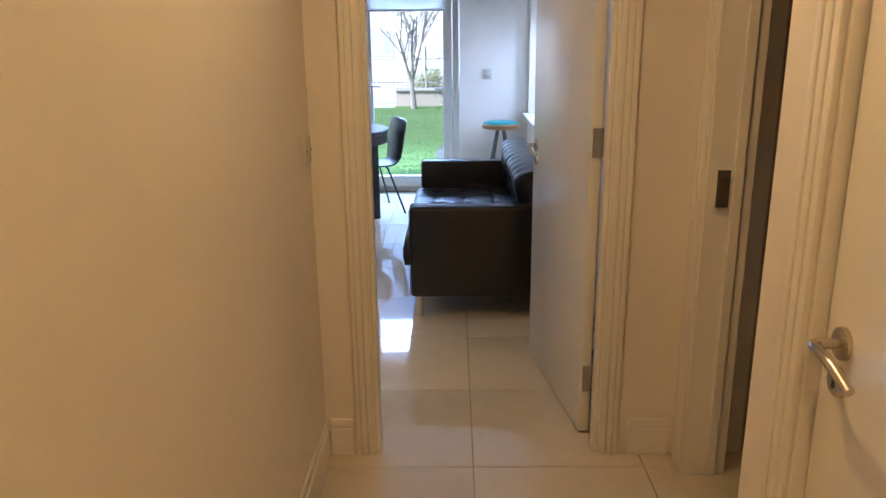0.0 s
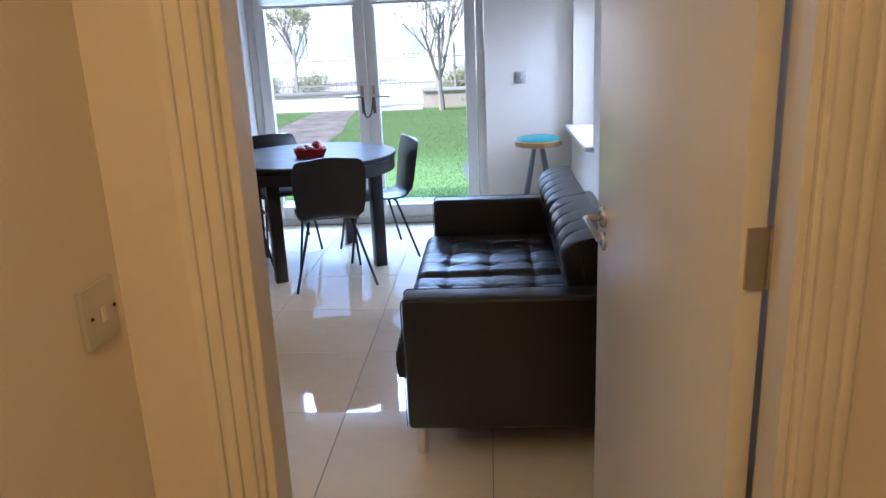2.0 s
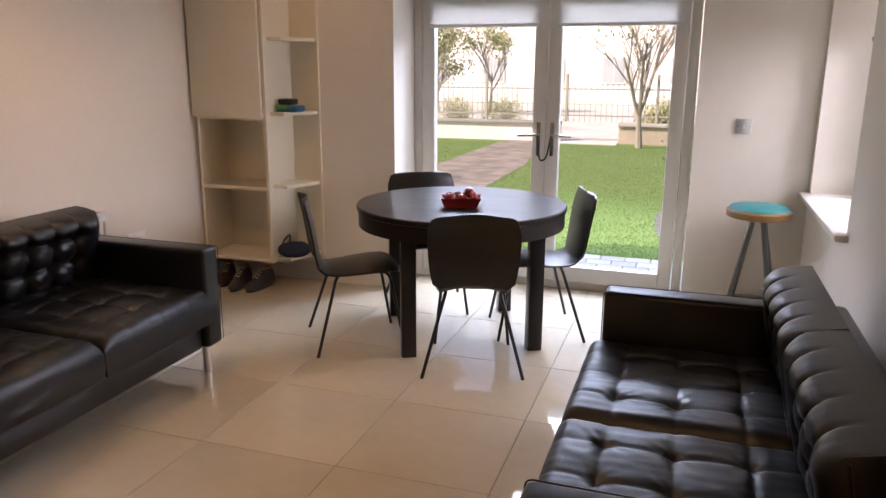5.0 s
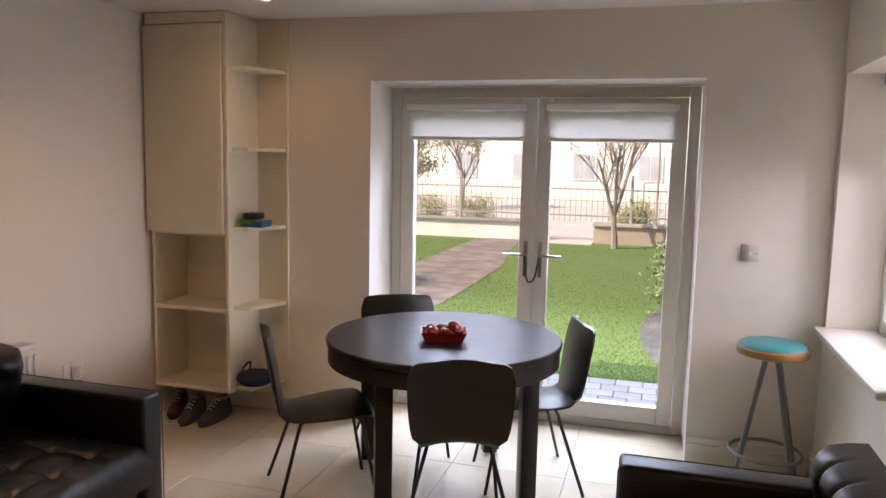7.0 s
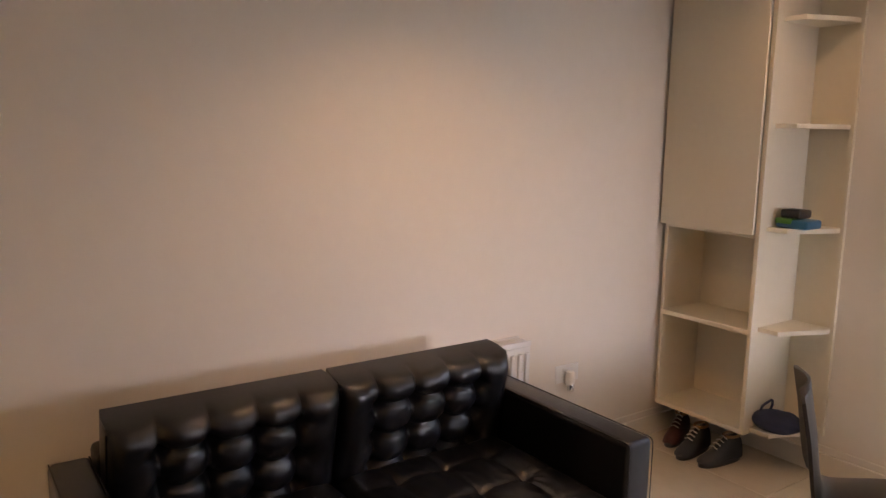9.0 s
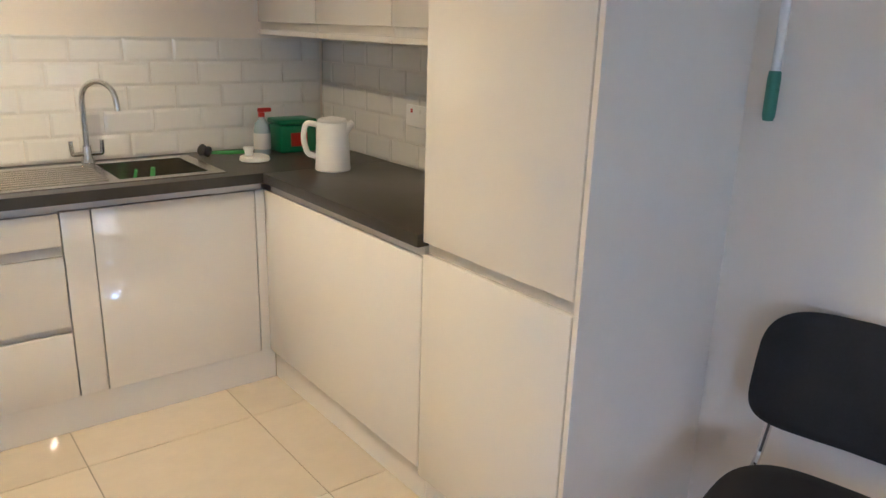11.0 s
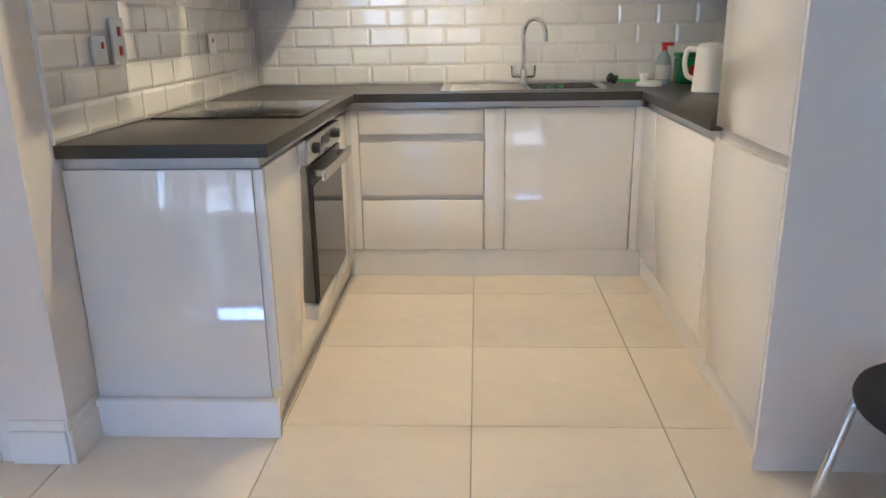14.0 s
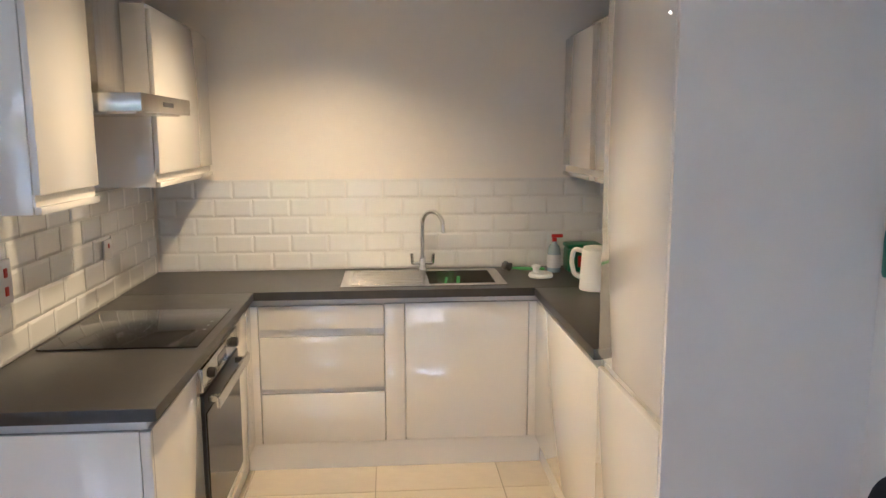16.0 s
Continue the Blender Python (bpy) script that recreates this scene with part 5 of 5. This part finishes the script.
part("rail", boxes((-12, 8, 18.985, 19.015, 1.02, 1.05)), M_FENCE, rl)
bar_mesh = None
for k in range(128):
    x = -9.0 + k * 0.115
    if bar_mesh is None:
        b0 = part("bar", boxes((-0.006, 0.006, -0.006, 0.006, 0.0, 0.82)), M_FENCE, rl, local=True)
        bar_mesh = b0.data
        b0.location = (x + 2, 0, 0)
    else:
        b1 = new("bar", bar_mesh)
        b1.parent = rl
        b1.location = (x + 2, 0, 0)
for x in (-8.0, -6.2, -4.3, -2.5, -0.6, 1.3, 3.2):
    part("post", boxes((x - 0.03, x + 0.03, 18.97, 19.03, 0.34, 1.35), bevel=0.006, seg=1), M_FENCE, rl)


def tree(at, height, seed, label, leaves=0, spread=0.75, fork=0.30, girth=0.013):
    """A young tree: tapered trunk, limbs that fork three times, and a few opening leaves."""
    rnd = random.Random(seed)
    t = thing("tree", at, label, "tree")
    bm = bmesh.new()
    tips = []

    def limb(p, d, length, r, level):
        pts, rad = [p], [r]
        for k in range(4):
            d = (d + Vector((rnd.uniform(-1, 1), rnd.uniform(-1, 1), rnd.uniform(-0.2, 0.6))) * 0.09).normalized()
            p = p + d * length / 4
            pts.append(p)
            rad.append(r * (1 - 0.14 * (k + 1)))
        tube(pts, rad, 7 if level < 2 else 4, bm)
        tips.append((p, level))
        if level < 4:
            for k in range(3 if level else 6):
                f = rnd.uniform(0.7, 1.0) if level == 0 else rnd.uniform(0.45, 1.0)
                q = pts[min(4, int(f * 4))]
                a = rnd.uniform(0, math.tau)
                n = (d * 1.0 + Vector((math.cos(a), math.sin(a), 0.25)) * spread * rnd.uniform(0.6, 1.1)).normalized()
                reach = height * rnd.uniform(0.24, 0.33) if level == 0 else length * rnd.uniform(0.55, 0.78)
                limb(q, n, reach, r * (0.56 if level < 2 else 0.5), level + 1)

    limb(Vector(at), Vector((0.02, 0, 1)), height * fork, girth * height, 0)
    part("trunk", bm, M_BARK, t, "bare grey-brown trunk and branches")
    if leaves:
        vs, fs = [], []
        ends = [p for p, l in tips if l > 2]
        for k in range(leaves):
            p = rnd.choice(ends) + Vector((rnd.gauss(0, 0.12), rnd.gauss(0, 0.12), rnd.gauss(0, 0.12)))
            u = Vector((rnd.uniform(-1, 1), rnd.uniform(-1, 1), rnd.uniform(-1, 1))).normalized() * 0.05
            w = u.orthogonal().normalized() * 0.025
            n = len(vs)
            vs += [p - u, p + w, p + u, p - w]
            fs.append((n, n + 1, n + 2, n + 3))
        me = bpy.data.meshes.new("crown")
        me.from_pydata(vs, [], fs)
        me.materials.append(M_SPRING)
        cr = new("crown", me)
        cr.parent = t
        cr.matrix_parent_inverse = PLACED[t].inverted()
    return t


tree((-0.87, 18.15, GZ), 5.2, 4, "bare young tree with spreading branches on the lawn", 160, spread=0.6, fork=0.17, girth=0.0145)
tree((-6.3, 21.0, GZ), 4.2, 11, "street tree with pale spring leaves beyond the wall", 1500)
tree((-6.9, 29.0, GZ), 4.6, 23, "street tree with pale spring leaves beyond the road", 1500)
tree((-8.5, 28.0, GZ), 5.0, 31, "street tree with pale spring leaves beyond the road", 1500)


def bush(at, size, seed, count, label, foliage=M_LEAF):
    """A shrub: stems and some thousand single leaves in uneven clumps."""
    rnd = random.Random(seed)
    t = thing("bush", at, label, "bush")
    bm = bmesh.new()
    for k in range(14):
        a = rnd.uniform(0, math.tau)
        e = Vector(at) + Vector((math.cos(a) * size[0] * 0.6, math.sin(a) * size[1] * 0.6, size[2] * rnd.uniform(0.5, 0.95)))
        tube([Vector(at), (Vector(at) + e) / 2 + Vector((0, 0, 0.1)), e], [0.018, 0.012, 0.005], 5, bm)
    part("stems", bm, M_BARK, t)
    vs, fs = [], []
    clumps = []
    for k in range(60):
        d = Vector((rnd.gauss(0, 1), rnd.gauss(0, 1), rnd.gauss(0, 1))).normalized() * rnd.uniform(0.5, 1.0)
        clumps.append((Vector(at) + Vector((d.x * size[0], d.y * size[1], size[2] * (0.52 + 0.48 * d.z))), rnd.uniform(0.08, 0.16)))
    for k in range(count):
        c, s = rnd.choice(clumps)
        p = c + Vector((rnd.gauss(0, s), rnd.gauss(0, s), rnd.gauss(0, s)))
        p.z = max(p.z, at[2] + 0.03)
        u = Vector((rnd.uniform(-1, 1), rnd.uniform(-1, 1), rnd.uniform(-0.6, 1))).normalized() * rnd.uniform(0.016, 0.03)
        w = u.orthogonal().normalized() * 0.012
        n = len(vs)
        vs += [p - u, p + w, p + u, p - w]
        fs.append((n, n + 1, n + 2, n + 3))
    me = bpy.data.meshes.new("leaves")
    me.from_pydata(vs, [], fs)
    me.materials.append(foliage)
    ob = new("leaves", me)
    ob.parent = t
    ob.matrix_parent_inverse = PLACED[t].inverted()
    return t


M_BEDSTONE = material("stone_chippings", (0.16, 0.15, 0.14), 0.95, vary=0.3, scale=20, bump=0.9, bump_scale=70)
structure("flower_bed", moved(lathe([(0, 0.02), (0.7, 0.015), (1.0, 0.004)], 32), pose(0.55, 10.7, GZ) @ Matrix.Diagonal((0.72, 2.0, 1, 1))), M_BEDSTONE, "grey stone chippings under the shrubs", "flower bed")
bush((0.60, 11.2, GZ), (0.50, 0.8, 0.84), 5, 20000, "dense green shrub at the edge of the lawn")
bush((0.95, 9.9, GZ), (0.55, 0.6, 0.8), 6, 5000, "low green shrub in a dark planting bed")
bush((-0.55, 20.0, GZ + 0.02), (0.42, 0.3, 0.80), 12, 5000, "yellow-green shrub behind the railings", M_SPRING)
bush((-4.2, 20.0, GZ + 0.02), (0.5, 0.3, 0.86), 13, 2500, "thin pale green shrub behind the railings", M_SPRING)
bush((-5.4, 20.0, GZ + 0.02), (0.45, 0.3, 0.92), 14, 2500, "thin pale green shrub behind the railings", M_SPRING)
bush((-3.9, 12.4, GZ), (0.4, 0.4, 0.62), 8, 3500, "small shrub beside the gravel path")

# lawn blades near the house, then thinner
rnd = random.Random(2)
vs, fs = [], []
for k in range(90000):
    y = 8.85 + 9.6 * rnd.random() ** 1.6
    x = rnd.uniform(-0.55 * y + 1.2, 1.6)
    f = min(1, max(0, (y - 8.9) / 9.0))
    if -3.3 - 0.55 * min(1, 2 * f) < x < -2.48 - 0.4 * max(0, f - 0.6) and y < 18.9:
        continue
    h = rnd.uniform(0.010, 0.026)
    a = rnd.uniform(0, math.tau)
    dx, dy = 0.003 * math.cos(a), 0.003 * math.sin(a)
    n = len(vs)
    vs += [(x - dx, y - dy, GZ), (x + dx, y + dy, GZ), (x + rnd.gauss(0, 0.018), y + rnd.gauss(0, 0.018), GZ + h)]
    fs.append((n, n + 1, n + 2))
me = bpy.data.meshes.new("grass")
me.from_pydata(vs, [], fs)
me.materials.append(M_BLADE)
tagged(new("grass", me), "short green lawn grass", "grass", kind="stuff")


# houses over the road
def house(x0, x1, y, label):
    h = thing("house", ((x0 + x1) / 2, y, GZ), label, "house")
    part("wall", boxes((x0, x1, y, y + 7, GZ, 5.2)), M_RENDER, h)
    bm = bmesh.new()
    pts = [(y - 0.4, 5.2), (y + 3.5, 7.6), (y + 7.4, 5.2)]
    a, b = [bm.verts.new((x0 - 0.3, *p)) for p in pts], [bm.verts.new((x1 + 0.3, *p)) for p in pts]
    bm.faces.new(a)
    bm.faces.new(b[::-1])
    for k in range(3):
        bm.faces.new((a[k], a[(k + 1) % 3], b[(k + 1) % 3], b[k]))
    part("roof", bm, M_ROOF, h)
    n = int((x1 - x0) / 2.6)
    for k in range(n):
        cx = x0 + (k + 0.5) * (x1 - x0) / n
        for z in (0.8, 3.3):
            w = part("window", boxes((cx - 0.55, cx + 0.55, y - 0.06, y + 0.02, z, z + 1.2), bevel=0.01, seg=1), M_PVC, h)
            part("pane", boxes((cx - 0.48, cx - 0.02, y - 0.075, y - 0.061, z + 0.07, z + 1.13), (cx + 0.02, cx + 0.48, y - 0.075, y - 0.061, z + 0.07, z + 1.13)), M_PANE, w)
    part("door", boxes((x0 + 0.35, x0 + 1.25, y - 0.05, y + 0.02, GZ, 2.0)), M_PVC, h)


house(-26, -14, 36, "pale rendered terraced house across the road")
house(-13, -2, 37, "pale rendered terraced house across the road")
house(-2, 10, 37, "pale rendered terraced house across the road")


lampost = thing("street_lamp", (-0.1, 22.0, GZ), "dark street lamp post beyond the railings", "street lamp")
part("post", tube([(-0.1, 22.0, GZ), (-0.1, 22.0, 5.0)], [0.035, 0.025], 10), M_FENCE, lampost)
part("head", boxes((-0.14, -0.06, 21.5, 22.05, 4.95, 5.05), bevel=0.02), M_FENCE, lampost)

# ---- pieces: paving, floor tiles, wall tiles ----
def shared_piece(name, mesh, parent, at):
    ob = new(name, mesh)
    ob.parent = parent
    ob.location = at
    return ob


def piece_mesh(name, w, d, h, bevel, mat):
    ob = link(name, boxes((-w / 2, w / 2, -d / 2, d / 2, -h, 0), bevel=bevel, seg=1), mat, smooth=False)
    me = ob.data
    bpy.data.objects.remove(ob)
    return me


pavers = tagged(new("pavement"), "grey concrete block paving outside the glazed doors", "paving", kind="structure")
pm = piece_mesh("paver", 0.196, 0.146, 0.05, 0.006, M_PAVER)
for r in range(8):
    for c in range(20):
        shared_piece("paver", pm, pavers, (-2.5 + c * 0.2 + (0.1 if r % 2 else 0), 7.63 + r * 0.15, GZ + 0.04 + 0.002 * math.sin(7 * r + 3 * c)))

floor = tagged(new("floor"), "large polished cream porcelain floor tiles", "floor", kind="structure")
tm = piece_mesh("tile", 0.5965, 0.5965, 0.008, 0.0012, M_TILE)
cut = piece_mesh("tile", 0.5965, 0.208, 0.008, 0.0012, M_TILE)
for i in range(-4, 4):
    shared_piece("tile", cut, floor, (-1.04 + 0.6 * i + 0.3, 7.381, 0.0))
    for j in range(-6, 9):
        x, y = -1.04 + 0.6 * i + 0.3, 2.475 + 0.6 * j + 0.3
        if y > 7.5 or y < -1.4:
            continue
        if y < 0.2 and x < -0.6:
            continue
        if x < XL - 0.25:
            continue
        shared_piece("tile", tm, floor, (x, y, 0.0))

# glazed brick tiles over the worktop
cache = {}
tilt = random.Random(9)


def metro_mesh(w):
    key = round(w, 3)
    if key not in cache:
        bm = bmesh.new()
        h, d, c = 0.0962, 0.0058, 0.0125
        a = [bm.verts.new((x, 0, z)) for x, z in ((-w / 2, -h / 2), (w / 2, -h / 2), (w / 2, h / 2), (-w / 2, h / 2))]
        b = [bm.verts.new((x, -d * 0.45, z)) for x, z in ((-w / 2, -h / 2), (w / 2, -h / 2), (w / 2, h / 2), (-w / 2, h / 2))]
        cc = min(c, w * 0.3)
        e = [bm.verts.new((x, -d, z)) for x, z in ((-w / 2 + cc, -h / 2 + c), (w / 2 - cc, -h / 2 + c), (w / 2 - cc, h / 2 - c), (-w / 2 + cc, h / 2 - c))]
        for p, q in ((a, b), (b, e)):
            for k in range(4):
                bm.faces.new((p[k], p[(k + 1) % 4], q[(k + 1) % 4], q[k]))
        bm.faces.new(e)
        ob = link("wall_tile", bm, M_METRO, smooth=False)
        cache[key] = ob.data
        bpy.data.objects.remove(ob)
    return cache[key]


def splashback(name, start, end, turn, label, z0=TOP + 0.002, rows=5):
    """Rows of bevelled brick tiles from start to end, both (x, y), laid half over half."""
    a, b = Vector((*start, 0)), Vector((*end, 0))
    run, d = (b - a).length, (b - a).normalized()
    out = Vector((d.y, -d.x, 0))
    sp_ = tagged(new(name), label, "splashback", kind="structure")
    for r in range(rows):
        z = z0 + 0.0975 * (r + 0.5)
        s = -0.1 if r % 2 else 0.0
        while s < run - 0.004:
            u0, u1 = max(0, s), min(run, s + 0.1985)
            if u1 - u0 > 0.015:
                ob = shared_piece("wall_tile", metro_mesh(u1 - u0 - 0.0008), sp_, a + d * (u0 + u1) / 2 + Vector((0, 0, z)) + out * 0.001)
                ob.rotation_euler = (tilt.gauss(0, 0.004), 0, turn + tilt.gauss(0, 0.004))
            s += 0.2005
    return sp_


splashback("splashback_back", (XT - 0.012, YT), (XL + 0.012, YT), math.pi, "white bevelled brick tiles behind the sink")
splashback("splashback_left", (XT, 2.545), (XT, YT + 0.012), -math.pi / 2, "white bevelled brick tiles behind the hob")
splashback("splashback_right", (XL, YT + 0.012), (XL, 2.098), math.pi / 2, "white bevelled brick tiles behind the kettle")
structure("tile_trim", boxes((XT - 0.012, XT, 2.545, 2.552, TOP, TOP + 0.49), (XT - 0.012, XT, YT + 0.012, 2.545, TOP + 0.4895, TOP + 0.493), (XL + 0.012, XT - 0.012, YT, YT + 0.011, TOP + 0.4895, TOP + 0.493)), M_PVC, "thin white tile edge trim", "trim")
